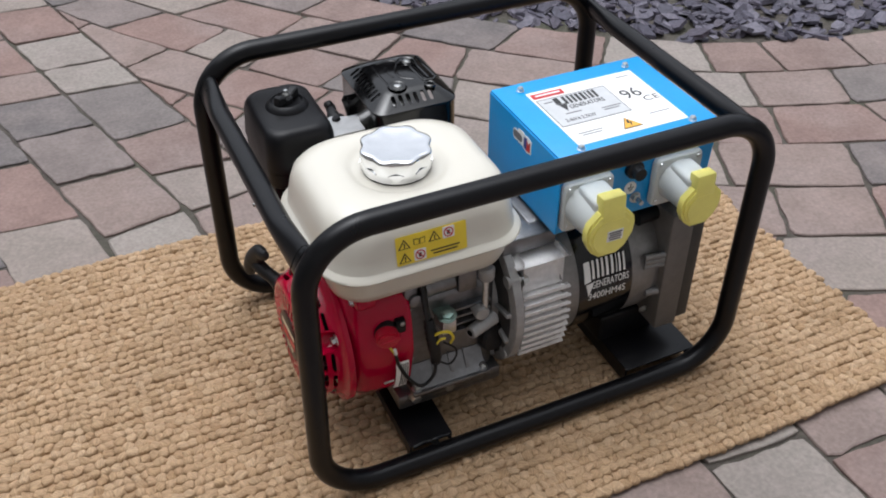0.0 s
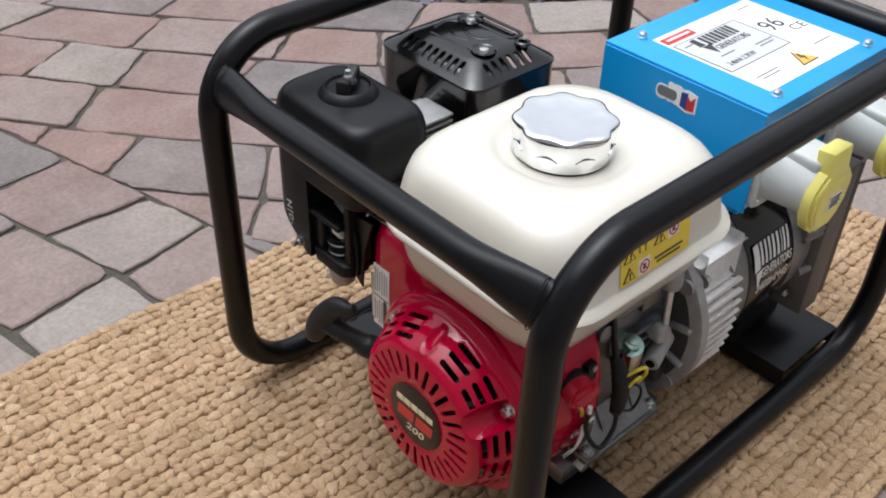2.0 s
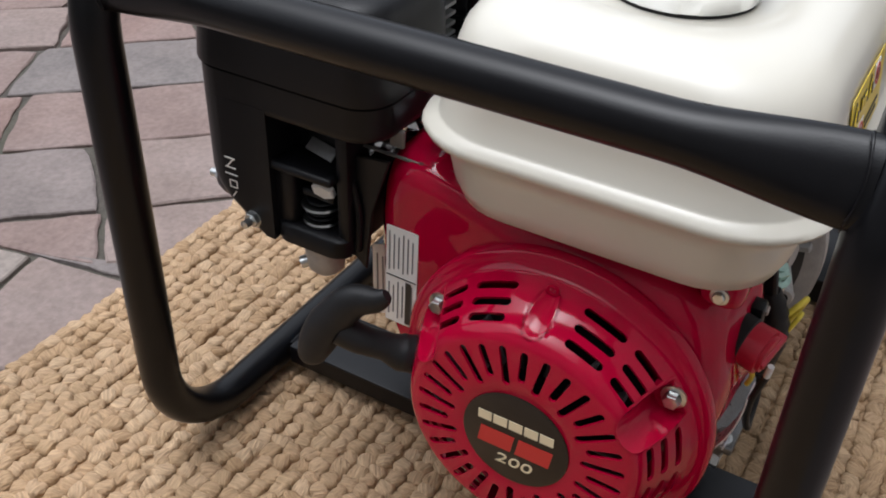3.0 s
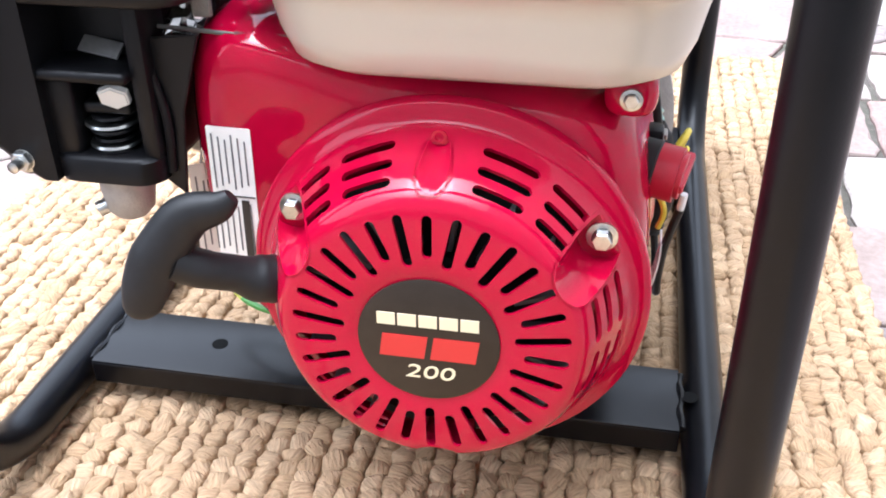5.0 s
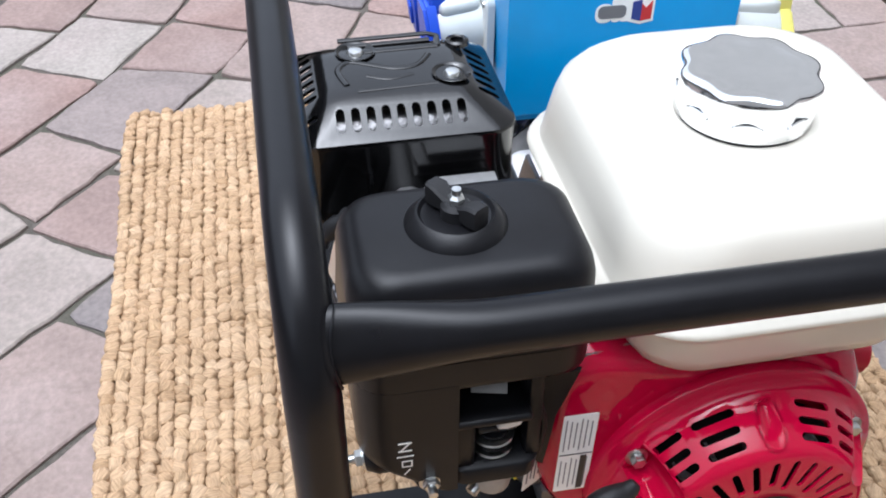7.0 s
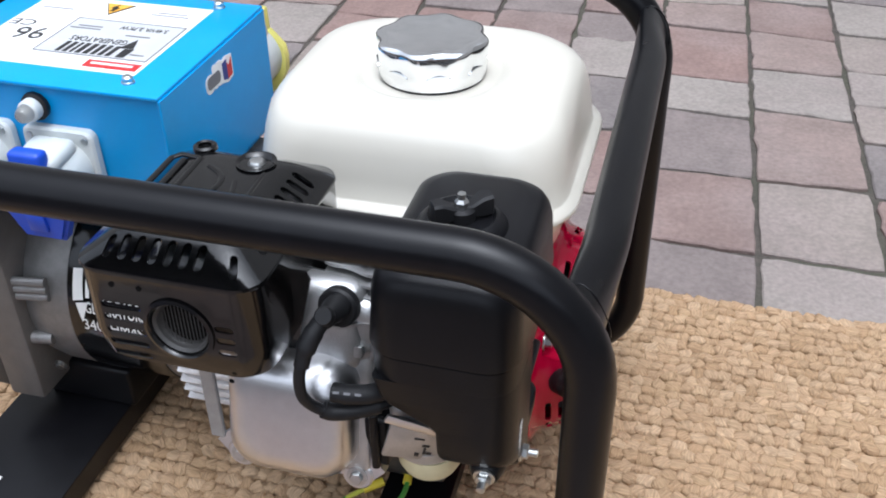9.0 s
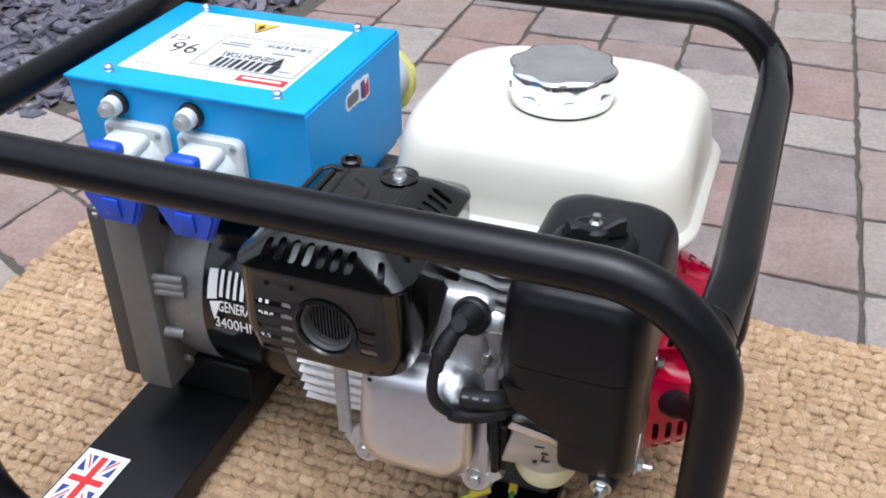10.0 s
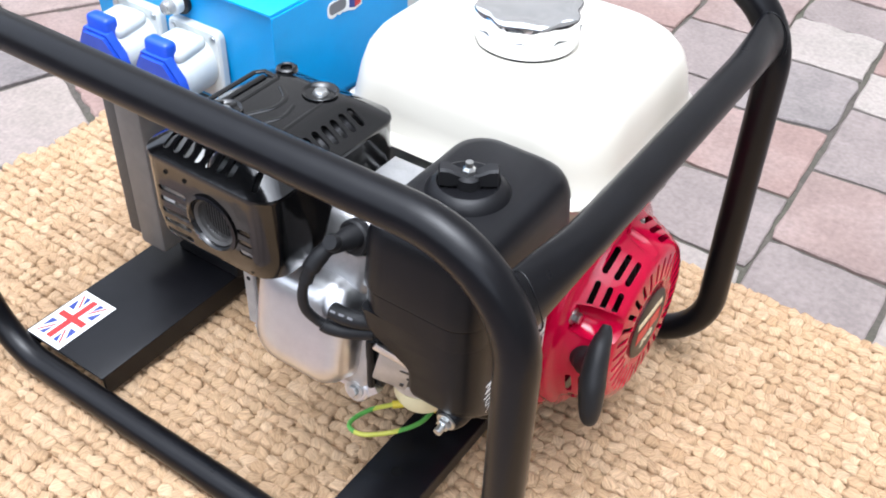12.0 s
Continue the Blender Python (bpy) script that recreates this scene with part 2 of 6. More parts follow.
M_FAN = mat("grey_flywheel_fins", (0.09, 0.09, 0.095), rough=0.45, metal=0.4, noise_scale=90, vary=0.2)
M_WPLAS = mat("white_nylon", (0.75, 0.76, 0.75), rough=0.45)
M_BOWL = mat("pale_yellow_bowl", (0.62, 0.57, 0.36), rough=0.4, noise_scale=60, vary=0.08)
M_LAMP = mat("clear_domed_button", (0.62, 0.62, 0.59), rough=0.12, transmission=0.75)
M_YWIRE = mat("yellow_sheath", (0.75, 0.6, 0.05), rough=0.4)
M_EARTH = cable_mat("green_yellow_sheath", (0.10, 0.34, 0.06), (0.55, 0.56, 0.08), 4)
M_STONE = stone_mat()
M_SAND = mat("jointing_sand", (0.070, 0.060, 0.050), rough=0.95, noise_scale=90, vary=0.4, bump=0.8, bump_scale=350, dirt=(0.05, 0.06, 0.03), dirt_scale=5, dirt_amount=0.6)
M_SLATE = island_mat("plum_slate", [(0.055, 0.052, 0.07), (0.10, 0.092, 0.12), (0.075, 0.065, 0.085), (0.145, 0.135, 0.165), (0.065, 0.06, 0.08)], rough=0.6, scale=120, bump=0.4)
M_JUTE = island_mat("jute_yarn", [(0.352, 0.233, 0.132), (0.409, 0.277, 0.165), (0.376, 0.252, 0.143), (0.450, 0.316, 0.195), (0.394, 0.263, 0.154), (0.336, 0.218, 0.120)], rough=0.85, scale=420, bump=1.0, stretch=(0.16, 1.5, 1.0), turn=True)

# ---- building helpers ----
def mesh_of(bm, name, material, smooth=35):
    me = bpy.data.meshes.new(name)
    bmesh.ops.recalc_face_normals(bm, faces=bm.faces)
    bm.to_mesh(me)
    bm.free()
    for m in (material if isinstance(material, (list, tuple)) else [material]):
        me.materials.append(m)
    if smooth:
        me.shade_smooth()
        me.set_sharp_from_angle(angle=radians(smooth))
    return me


def part(name, bm, material, parent=None, label="", smooth=35):
    ob = new(name, mesh_of(bm, name, material, smooth))
    ob.parent = parent
    return tagged(ob, label)


def thing(name, label, category, at=(0, 0, 0), group=""):
    ob = new(name)
    ob.location = at
    ob.empty_display_size = 0.05
    return tagged(ob, label, category, group)


def merge(*bms):
    """Join several bmeshes into the first."""
    out = bms[0]
    for b in bms[1:]:
        me = bpy.data.meshes.new("tmp")
        b.to_mesh(me)
        b.free()
        out.from_mesh(me)
        bpy.data.meshes.remove(me)
    return out


def moved(bm, m):
    bmesh.ops.transform(bm, matrix=m, verts=bm.verts)
    return bm


def box(x0, x1, y0, y1, z0, z1, r=0.0, seg=3):
    bm = bmesh.new()
    bmesh.ops.create_cube(bm, size=1)
    for v in bm.verts:
        v.co = Vector(((x0 + x1) / 2 + v.co.x * (x1 - x0), (y0 + y1) / 2 + v.co.y * (y1 - y0), (z0 + z1) / 2 + v.co.z * (z1 - z0)))
    if r:
        bmesh.ops.bevel(bm, geom=list(bm.edges), offset=r, segments=seg, affect="EDGES", profile=0.5)
    return bm


def axis_turn(axis):
    """Turns +z onto the named axis or vector."""
    v = {"x": Vector((1, 0, 0)), "y": Vector((0, 1, 0)), "z": Vector((0, 0, 1))}[axis] if isinstance(axis, str) else Vector(axis)
    return v.to_track_quat("Z", "Y").to_matrix().to_4x4()


def lathe(profile, at=(0, 0, 0), axis="z", n=40, close=True):
    """Turns (radius, height) pairs round an axis."""
    bm = bmesh.new()
    rings = []
    for r, h in profile:
        if r < 1e-6:
            rings.append([bm.verts.new((0, 0, h))])
        else:
            rings.append([bm.verts.new((r * math.cos(2 * math.pi * k / n), r * math.sin(2 * math.pi * k / n), h)) for k in range(n)])
    for a, b in zip(rings, rings[1:]):
        for k in range(n):
            q = (k + 1) % n
            if len(a) == 1 and len(b) > 1:
                bm.faces.new((a[0], b[k], b[q]))
            elif len(b) == 1 and len(a) > 1:
                bm.faces.new((a[k], a[q], b[0]))
            elif len(a) > 1:
                bm.faces.new((a[k], a[q], b[q], b[k]))
    if close:
        for ring in (rings[0], rings[-1]):
            if len(ring) > 1:
                bm.faces.new(ring)
    return moved(bm, Matrix.Translation(at) @ axis_turn(axis))


def rod(a, b, r, n=20, r2=None, bevel=0.0):
    a, b = Vector(a), Vector(b)
    h = (b - a).length
    r2 = r if r2 is None else r2
    prof = [(0, 0), (r - bevel, 0), (r, bevel), (r2, h - bevel), (r2 - bevel, h), (0, h)] if bevel else [(0, 0), (r, 0), (r2, h), (0, h)]
    return lathe(prof, a, b - a, n)


def smooth_path(points, seg=10, closed=False):
    """Catmull-Rom through points."""
    p = [Vector(q) for q in points]
    n = len(p)
    out = []
    for i in range(n if closed else n - 1):
        p0, p1, p2, p3 = (p[(i + k) % n] if closed else p[max(0, min(n - 1, i + k))] for k in (-1, 0, 1, 2))
        for s in range(seg):
            t = s / seg
            out.append(0.5 * ((2 * p1) + (p2 - p0) * t + (2 * p0 - 5 * p1 + 4 * p2 - p3) * t * t + (3 * p1 - p0 - 3 * p2 + p3) * t ** 3))
    if not closed:
        out.append(p[-1])
    return out


def tube(points, r, n=16, closed=False, radii=None, squash=None):
    """Sweeps a circle along points; squash[i] flattens it along the path's own side."""
    bm = bmesh.new()
    p = [Vector(q) for q in points]
    m = len(p)
    rings = []
    side = None
    for i in range(m):
        d = (p[(i + 1) % m] - p[i - 1]) if closed else (p[min(m - 1, i + 1)] - p[max(0, i - 1)])
        d.normalize()
        if side is None:
            side = d.orthogonal().normalized() if abs(d.z) > 0.9 else d.cross(Vector((0, 0, 1))).normalized()
        side = (side - d * side.dot(d)).normalized()
        up = d.cross(side)
        ri = radii[i] if radii else r
        a, b = squash[i] if squash else (1, 1)
        rings.append([bm.verts.new(p[i] + side * (ri * a * math.cos(2 * math.pi * k / n)) + up * (ri * b * math.sin(2 * math.pi * k / n))) for k in range(n)])
    for i in range(m if closed else m - 1):
        a, b = rings[i], rings[(i + 1) % m]
        for k in range(n):
            bm.faces.new((a[k], a[(k + 1) % n], b[(k + 1) % n], b[k]))
    if not closed:
        bm.faces.new(rings[0][::-1])
        bm.faces.new(rings[-1])
    return bm


def rounded_rect(w, d, r, n=6):
    """Outline of a rectangle w by d with rounded corners."""
    out = []
    for cx, cy, a0 in ((w / 2 - r, d / 2 - r, 0), (-w / 2 + r, d / 2 - r, 90), (-w / 2 + r, -d / 2 + r, 180), (w / 2 - r, -d / 2 + r, 270)):
        for k in range(n + 1):
            a = radians(a0 + 90 * k / n)
            out.append((cx + r * math.cos(a), cy + r * math.sin(a)))
    return out


def loft(sections, caps=True):
    """Skins a list of closed outlines (lists of 3D points of equal length)."""
    bm = bmesh.new()
    rings = [[bm.verts.new(p) for p in s] for s in sections]
    n = len(rings[0])
    for a, b in zip(rings, rings[1:]):
        for k in range(n):
            bm.faces.new((a[k], a[(k + 1) % n], b[(k + 1) % n], b[k]))
    if caps:
        bm.faces.new(rings[0][::-1])
        bm.faces.new(rings[-1])
    return bm


def rr_loft(cx, cy, levels, n=6):
    """Upright loft of rounded rectangles: levels of (z, width, depth, corner radius[, dx, dy])."""
    secs = []
    for z, w, d, r, *off in levels:
        dx, dy = off if off else (0, 0)
        secs.append([(cx + dx + x, cy + dy + y, z) for x, y in rounded_rect(w, d, min(r, w / 2 - 1e-4, d / 2 - 1e-4), n)])
    return loft(secs)


def extrude_outline(pts, h, m=None, r=0.0):
    """Prism of a 2D outline, h thick along z, then placed by m."""
    bm = bmesh.new()
    f = bm.faces.new([bm.verts.new((x, y, 0)) for x, y in pts])
    e = bmesh.ops.extrude_face_region(bm, geom=[f])
    for v in (g for g in e["geom"] if isinstance(g, bmesh.types.BMVert)):
        v.co.z += h
    if r:
        top = [ed for ed in bm.edges if all(abs(v.co.z - h) < 1e-7 for v in ed.verts)]
        bmesh.ops.bevel(bm, geom=top, offset=r, segments=2, affect="EDGES")
    return moved(bm, m) if m else bm


def plate(c00, c10, c11, c01, us, vs, holes=(), thick=0.0015, bulge=None):
    """Sheet over four corners, cut on the lines us and vs; cells (i, j) in holes are left open."""
    c00, c10, c11, c01 = (Vector(c) for c in (c00, c10, c11, c01))
    bm = bmesh.new()
    holes = set(holes)
    verts = {}

    def at(i, j):
        if (i, j) not in verts:
            u, v = us[i], vs[j]
            p = (c00 * (1 - u) + c10 * u) * (1 - v) + (c01 * (1 - u) + c11 * u) * v
            if bulge:
                p = p + bulge * (4 * u * (1 - u)) * (4 * v * (1 - v))
            verts[(i, j)] = bm.verts.new(p)
        return verts[(i, j)]
    for i in range(len(us) - 1):
        for j in range(len(vs) - 1):
            if (i, j) not in holes:
                bm.faces.new((at(i, j), at(i + 1, j), at(i + 1, j + 1), at(i, j + 1)))
    bmesh.ops.recalc_face_normals(bm, faces=bm.faces)
    if thick:
        bmesh.ops.solidify(bm, geom=bm.faces[:], thickness=thick)
    return bm


def hex_bolt(at, axis, r=0.006, h=0.005, flange=0.0085, stub=0.0):
    """Hexagon head with a flange, pointing along axis."""
    prof = [(0, 0), (flange, 0), (flange, 0.0014), (r * 0.98, 0.0018)]
    bm = lathe(prof, n=18, close=False)
    hx = lathe([(r, 0.001), (r, h - 0.0006), (r * 0.86, h), (0, h)], n=6, close=False)
    bm = merge(bm, hx)
    if stub:
        bm = merge(bm, lathe([(0, 0), (r * 0.55, 0), (r * 0.55, h + stub), (0, h + stub + 0.001)], n=12))
    return moved(bm, Matrix.Translation(at) @ axis_turn(axis))


def on_face(at, right, up):
    """A frame whose x runs right and y runs up on a face, z out of it."""
    x = Vector(right).normalized()
    y = (Vector(up) - x * Vector(up).dot(x)).normalized()
    z = x.cross(y)
    m = Matrix((x, y, z)).transposed().to_4x4()
    return Matrix.Translation(at) @ m


def flat(w, h, m, x=0.0, y=0.0, lift=0.0004, r=0.0):
    """A thin sheet on a face."""
    pts = [(x + a, y + b) for a, b in (rounded_rect(w, h, r, 4) if r else [(-w / 2, -h / 2), (w / 2, -h / 2), (w / 2, h / 2), (-w / 2, h / 2)])]
    return extrude_outline(pts, lift, m)


def poly(pts, m, lift=0.0004, base=0.0):
    return extrude_outline(pts, lift, m @ Matrix.Translation((0, 0, base)))


def words(text, size, m, material, parent, name="lettering", stretch=1.0, shear=0.0, bold=0.0, depth=0.0002):
    """Raised lettering in the built-in font, centred on m."""
    cu = bpy.data.curves.new("tmp", "FONT")
    cu.body, cu.size, cu.align_x, cu.align_y, cu.shear, cu.offset, cu.extrude = text, size, "CENTER", "CENTER", shear, bold, depth
    cu.resolution_u = 3
    ob = new("tmp", cu)
    bpy.context.view_layer.update()
    me = bpy.data.meshes.new_from_object(ob.evaluated_get(bpy.context.evaluated_depsgraph_get()))
    bpy.data.objects.remove(ob)
    bpy.data.curves.remove(cu)
    me.transform(m @ Matrix.Diagonal((stretch, 1, 1, 1)))
    me.materials.clear()
    me.materials.append(material)
    me.name = name
    o = new(name, me)
    o.parent = parent
    return o


def cut(solid, cutters, how="DIFFERENCE"):
    """The solid less the cutters (or what both share), both closed bmeshes; returns a bmesh."""
    obs = []
    for b in (solid, cutters):
        bmesh.ops.recalc_face_normals(b, faces=b.faces)
        me = bpy.data.meshes.new("tmp")
        b.to_mesh(me)
        b.free()
        obs.append(new("tmp", me))
    md = obs[0].modifiers.new("cut", "BOOLEAN")
    md.operation, md.solver, md.object = how, "EXACT", obs[1]
    bpy.context.view_layer.update()
    me = bpy.data.meshes.new_from_object(obs[0].evaluated_get(bpy.context.evaluated_depsgraph_get()))
    out = bmesh.new()
    out.from_mesh(me)
    for o in obs:
        d = o.data
        bpy.data.objects.remove(o)
        bpy.data.meshes.remove(d)
    bpy.data.meshes.remove(me)
    return out


def capsule(length, width, depth, m, n=5):
    """A slot-shaped prism: long along x, its depth along z both ways."""
    r = width / 2
    pts = [(length / 2 - r + r * math.cos(radians(-90 + 180 * k / n)), r * math.sin(radians(-90 + 180 * k / n))) for k in range(n + 1)]
    pts += [(-length / 2 + r + r * math.cos(radians(90 + 180 * k / n)), r * math.sin(radians(90 + 180 * k / n))) for k in range(n + 1)]
    return extrude_outline(pts, depth, m @ Matrix.Translation((0, 0, -depth / 2)))

# ---- ground: sand bed, slate chippings, jute rug ----
Z_PAVE = -0.018
bm = bmesh.new()
bmesh.ops.create_grid(bm, x_segments=8, y_segments=8, size=600)
tagged(part("ground", moved(bm, Matrix.Translation((0, 0, Z_PAVE - 0.0050))), M_SAND), "dark sandy ground bed under the paving", "ground", kind="structure")

RING = Vector((1.55, 1.9))          # centre of the curved slate bed and its courses


def ring_drift(phi):
    return 0.00018 * max(0.0, phi - 45) ** 2


def ring_point(r, phi):
    """A point on a course round the slate bed; phi in degrees from -y towards -x."""
    rr = r + ring_drift(phi)
    return Vector((RING.x - rr * math.sin(radians(phi)), RING.y - rr * math.cos(radians(phi))))


def course_x(y):
    """Sideways bend of the straight courses in front of the rug."""
    return 0.03 * min(0.0, y + 0.4) * -1 - 0.27 * max(0.0, y - 0.42)


def chip(rng, cx, cy, cz, size):
    """One flat, jagged slate chipping: vertices and faces."""
    n = rng.choice((4, 5, 5, 6))
    ang = [2 * math.pi * (k + rng.uniform(-0.3, 0.3)) / n for k in range(n)]
    lx, ly = size * rng.uniform(0.7, 1.25), size * rng.uniform(0.35, 0.8)
    th = size * rng.uniform(0.16, 0.34)
    rot = Euler((rng.gauss(0, 0.32), rng.gauss(0, 0.32), rng.uniform(0, 6.3))).to_matrix()
    vs = []
    for k in range(n):
        q = rng.uniform(0.75, 1.1)
        vs.append(rot @ Vector((lx * q * math.cos(ang[k]), ly * q * math.sin(ang[k]), th / 2)))
    for k in range(n):
        q = rng.uniform(0.9, 1.15)
        vs.append(rot @ Vector((lx * q * math.cos(ang[k]), ly * q * math.sin(ang[k]), -th / 2)))
    vs = [(v.x + cx, v.y + cy, v.z + cz) for v in vs]
    fs = [tuple(range(n)), tuple(range(2 * n - 1, n - 1, -1))] + [(k, k + n, (k + 1) % n + n, (k + 1) % n) for k in range(n)]
    return vs, fs


def slate_bed(name, inside, x0, x1, y0, y1, step, seed):
    rng = random.Random(seed)
    vs, fs = [], []
    y = y0
    while y < y1:
        x = x0
        while x < x1:
            px, py = x + rng.uniform(-0.6, 0.6) * step, y + rng.uniform(-0.6, 0.6) * step
            if inside(px, py):
                for layer in range(2):
                    v, f = chip(rng, px + rng.uniform(-.5, .5) * step, py + rng.uniform(-.5, .5) * step, Z_PAVE - 0.004 + layer * 0.007 + rng.uniform(-0.003, 0.006), rng.choice((0.014, 0.019, 0.024, 0.032)))
                    o = len(vs)
                    vs += v
                    fs += [tuple(i + o for i in q) for q in f]
            x += step
        y += step
    me = bpy.data.meshes.new(name)
    me.from_pydata(vs, [], fs)
    me.materials.append(M_SLATE)
    return tagged(new(name, me), "loose purple-grey slate chippings edging the paving", "chippings", kind="stuff")


SLATE_R = 1.375


def in_far_bed(x, y):
    d = Vector((x, y)) - RING
    phi = math.degrees(math.atan2(-d.x, -d.y))
    return d.length < SLATE_R + ring_drift(phi) - 0.012


def in_near_bed(x, y):
    return math.hypot(x - 1.45, y + 1.05) < 0.735


slate_bed("slate_chippings", in_far_bed, 0.0, 2.3, 0.5, 2.1, 0.03, 4)
slate_bed("slate_chippings", in_near_bed, 0.70, 2.2, -1.8, -0.3, 0.03, 5)


def jute_rug(x0, x1, y0, y1):
    """Chunky hand-woven rug: a flat core under rows of plump yarn knots."""
    rug = thing("rug", "natural golden jute rug with a chunky braided weave", "rug", ((x0 + x1) / 2, (y0 + y1) / 2, Z_PAVE))
    inv = Matrix.Translation((-(x0 + x1) / 2, -(y0 + y1) / 2, -Z_PAVE))
    core = box(x0 + 0.004, x1 - 0.004, y0 + 0.004, y1 - 0.004, Z_PAVE, -0.0078)
    part("backing", moved(core, inv), M_JUTE, rug, smooth=0)
    rng = random.Random(11)
    row, pitch = 0.0136, 0.0132
    nu, nv = 12, 7
    unit = []
    for j in range(1, nv):
        th = math.pi * j / nv
        for k in range(nu):
            a = 2 * math.pi * k / nu
            unit.append(Vector((math.sin(th) * math.cos(a), math.sin(th) * math.sin(a), math.cos(th))))
    top, bot = len(unit), len(unit) + 1
    unit += [Vector((0, 0, 1)), Vector((0, 0, -1))]
    unit = [Vector([math.copysign(abs(c) ** 0.66, c) for c in u]) for u in unit]
    faces = []
    for k in range(nu):
        faces.append((top, k, (k + 1) % nu))
        faces.append((bot, (nv - 2) * nu + (k + 1) % nu, (nv - 2) * nu + k))
        for j in range(nv - 2):
            a, b = j * nu + k, j * nu + (k + 1) % nu
            faces.append((a, a + nu, b + nu, b))
    vs, fs = [], []
    rows = int((y1 - y0) / row)
    for j in range(rows + 1):
        yb = y0 + (y1 - y0) * j / rows
        wob = rng.uniform(0, 6.28)
        x = x0 + rng.uniform(0, pitch)
        k = 0
        while x < x1:
            step = pitch * rng.uniform(0.84, 1.18)
            y = yb + 0.0012 * math.sin(x * 9 + wob) + rng.gauss(0, 0.0008)
            edge = (0.004 * math.sin(x * 5.1) + 0.003 * math.sin(x * 13 + 1)) * (max(0.0, 1 - min(j, rows - j) / 5))
            lean = (0.2 if j % 2 else -0.2) + rng.gauss(0, 0.16)
            rot = Euler((rng.gauss(0, 0.2), rng.gauss(0, 0.2), lean)).to_matrix()
            sx, sy, sz = step * rng.uniform(0.62, 0.74), row * rng.uniform(0.50, 0.59), rng.uniform(0.0046, 0.0058)
            o = len(vs)
            cz = -0.0070 + rng.uniform(-0.0011, 0.0009)
            ph = rng.uniform(0, 6)
            for u in unit:
                q = 1 + 0.15 * math.sin(4.3 * u.x + ph) * math.cos(3.7 * u.y + 1.7 * ph) + 0.07 * math.sin(9.5 * u.x + 6 * u.y + 2.3 * ph)
                p = rot @ Vector((u.x * sx * q, u.y * sy * q, u.z * sz * q))
                vs.append((p.x + x, p.y + y + edge, p.z + cz))
            fs += [tuple(i + o for i in f) for f in faces]
            x += step
            k += 1
    me = bpy.data.meshes.new("weave")
    me.from_pydata(vs, [], fs)
    me.transform(inv)
    me.materials.append(M_JUTE)
    me.shade_smooth()
    ob = new("weave", me)
    ob.parent = rug
    tagged(ob, kind="stuff")
    # loose wisps of fibre standing out of the yarn
    vs, fs = [], []
    for _ in range(5200):
        x, y = rng.uniform(x0, x1), rng.uniform(y0, y1)
        a, ln = rng.uniform(0, 6.28), rng.uniform(0.003, 0.011)
        d = Vector((math.cos(a), math.sin(a), 0))
        side = Vector((-d.y, d.x, 0)) * rng.uniform(0.00014, 0.00026)
        z = rng.uniform(-0.0035, -0.0010)
        p0, p1, p2 = Vector((x, y, z)), Vector((x, y, z + rng.uniform(0.0004, 0.0022))) + d * ln * 0.5, Vector((x, y, z - 0.002)) + d * ln
        o = len(vs)
        for q in (p0, p1, p2):
            vs += [tuple(q - side), tuple(q + side), tuple(q + Vector((0, 0, 0.0003)))]
        for b in (o, o + 3):
            fs += [(b, b + 3, b + 4, b + 1), (b + 1, b + 4, b + 5, b + 2), (b + 2, b + 5, b + 3, b)]
    me = bpy.data.meshes.new("loose_fibre")
    me.from_pydata(vs, [], fs)
    me.transform(inv)
    me.materials.append(M_JUTE)
    fib = new("loose_fibre", me)
    fib.parent = rug
    tagged(fib, kind="stuff")
    return rug


jute_rug(-0.95, 0.582, -0.343, 0.403)


# ---- the house behind, out of view, that shades and darkens this side ----
tagged(part("wall_house", box(-5, 6, -2.6, -2.3, Z_PAVE - 0.012, 5.2), mat("dull_render_wall", (0.52, 0.50, 0.47), rough=0.85, noise_scale=9, vary=0.3, bump=0.4, bump_scale=60), smooth=0), "plain off-white rendered house wall behind the paved area", "wall", kind="structure")
# unseen wall added to shade the -x side and darken reflections in the red
tagged(part("wall_shade_return", box(-3.3, -3.0, -2.3, 2.4, Z_PAVE - 0.012, 3.6), bpy.data.materials["dull_render_wall"], smooth=0), "plain off-white unseen wall added to shade the recoil side", "wall", kind="structure")

# unseen fences, added so that reflections near the horizon are darker
M_FENCE = mat("unseen_fence_boards", (0.13, 0.10, 0.08), rough=0.8, noise_scale=6, vary=0.35, bump=0.4, bump_scale=40)
for nm, b in (("wall_unseen_end", (6.0, 6.1, -2.3, 6.6)), ("wall_unseen_near", (-5.6, -5.5, 2.4, 6.6)), ("wall_unseen_side", (-5.5, -3.0, 2.4, 2.5)), ("wall_unseen_back", (-5.5, 6.0, 6.5, 6.6))):
    tagged(part(nm, box(b[0], b[1], b[2], b[3], Z_PAVE - 0.012, 1.9), M_FENCE, smooth=0), "plain unseen board fence added to darken low reflections", "fence", kind="structure")

# ---- the generator ----
gen = thing("generator", "portable petrol generator, black tube frame, cream tank, blue socket box", "generator")
TR = 0.0140                      # frame tube radius
FX0, FX1, FY, FZ0, FZ1 = -0.300, 0.304, 0.210, 0.0145, 0.420
BEND = 0.075


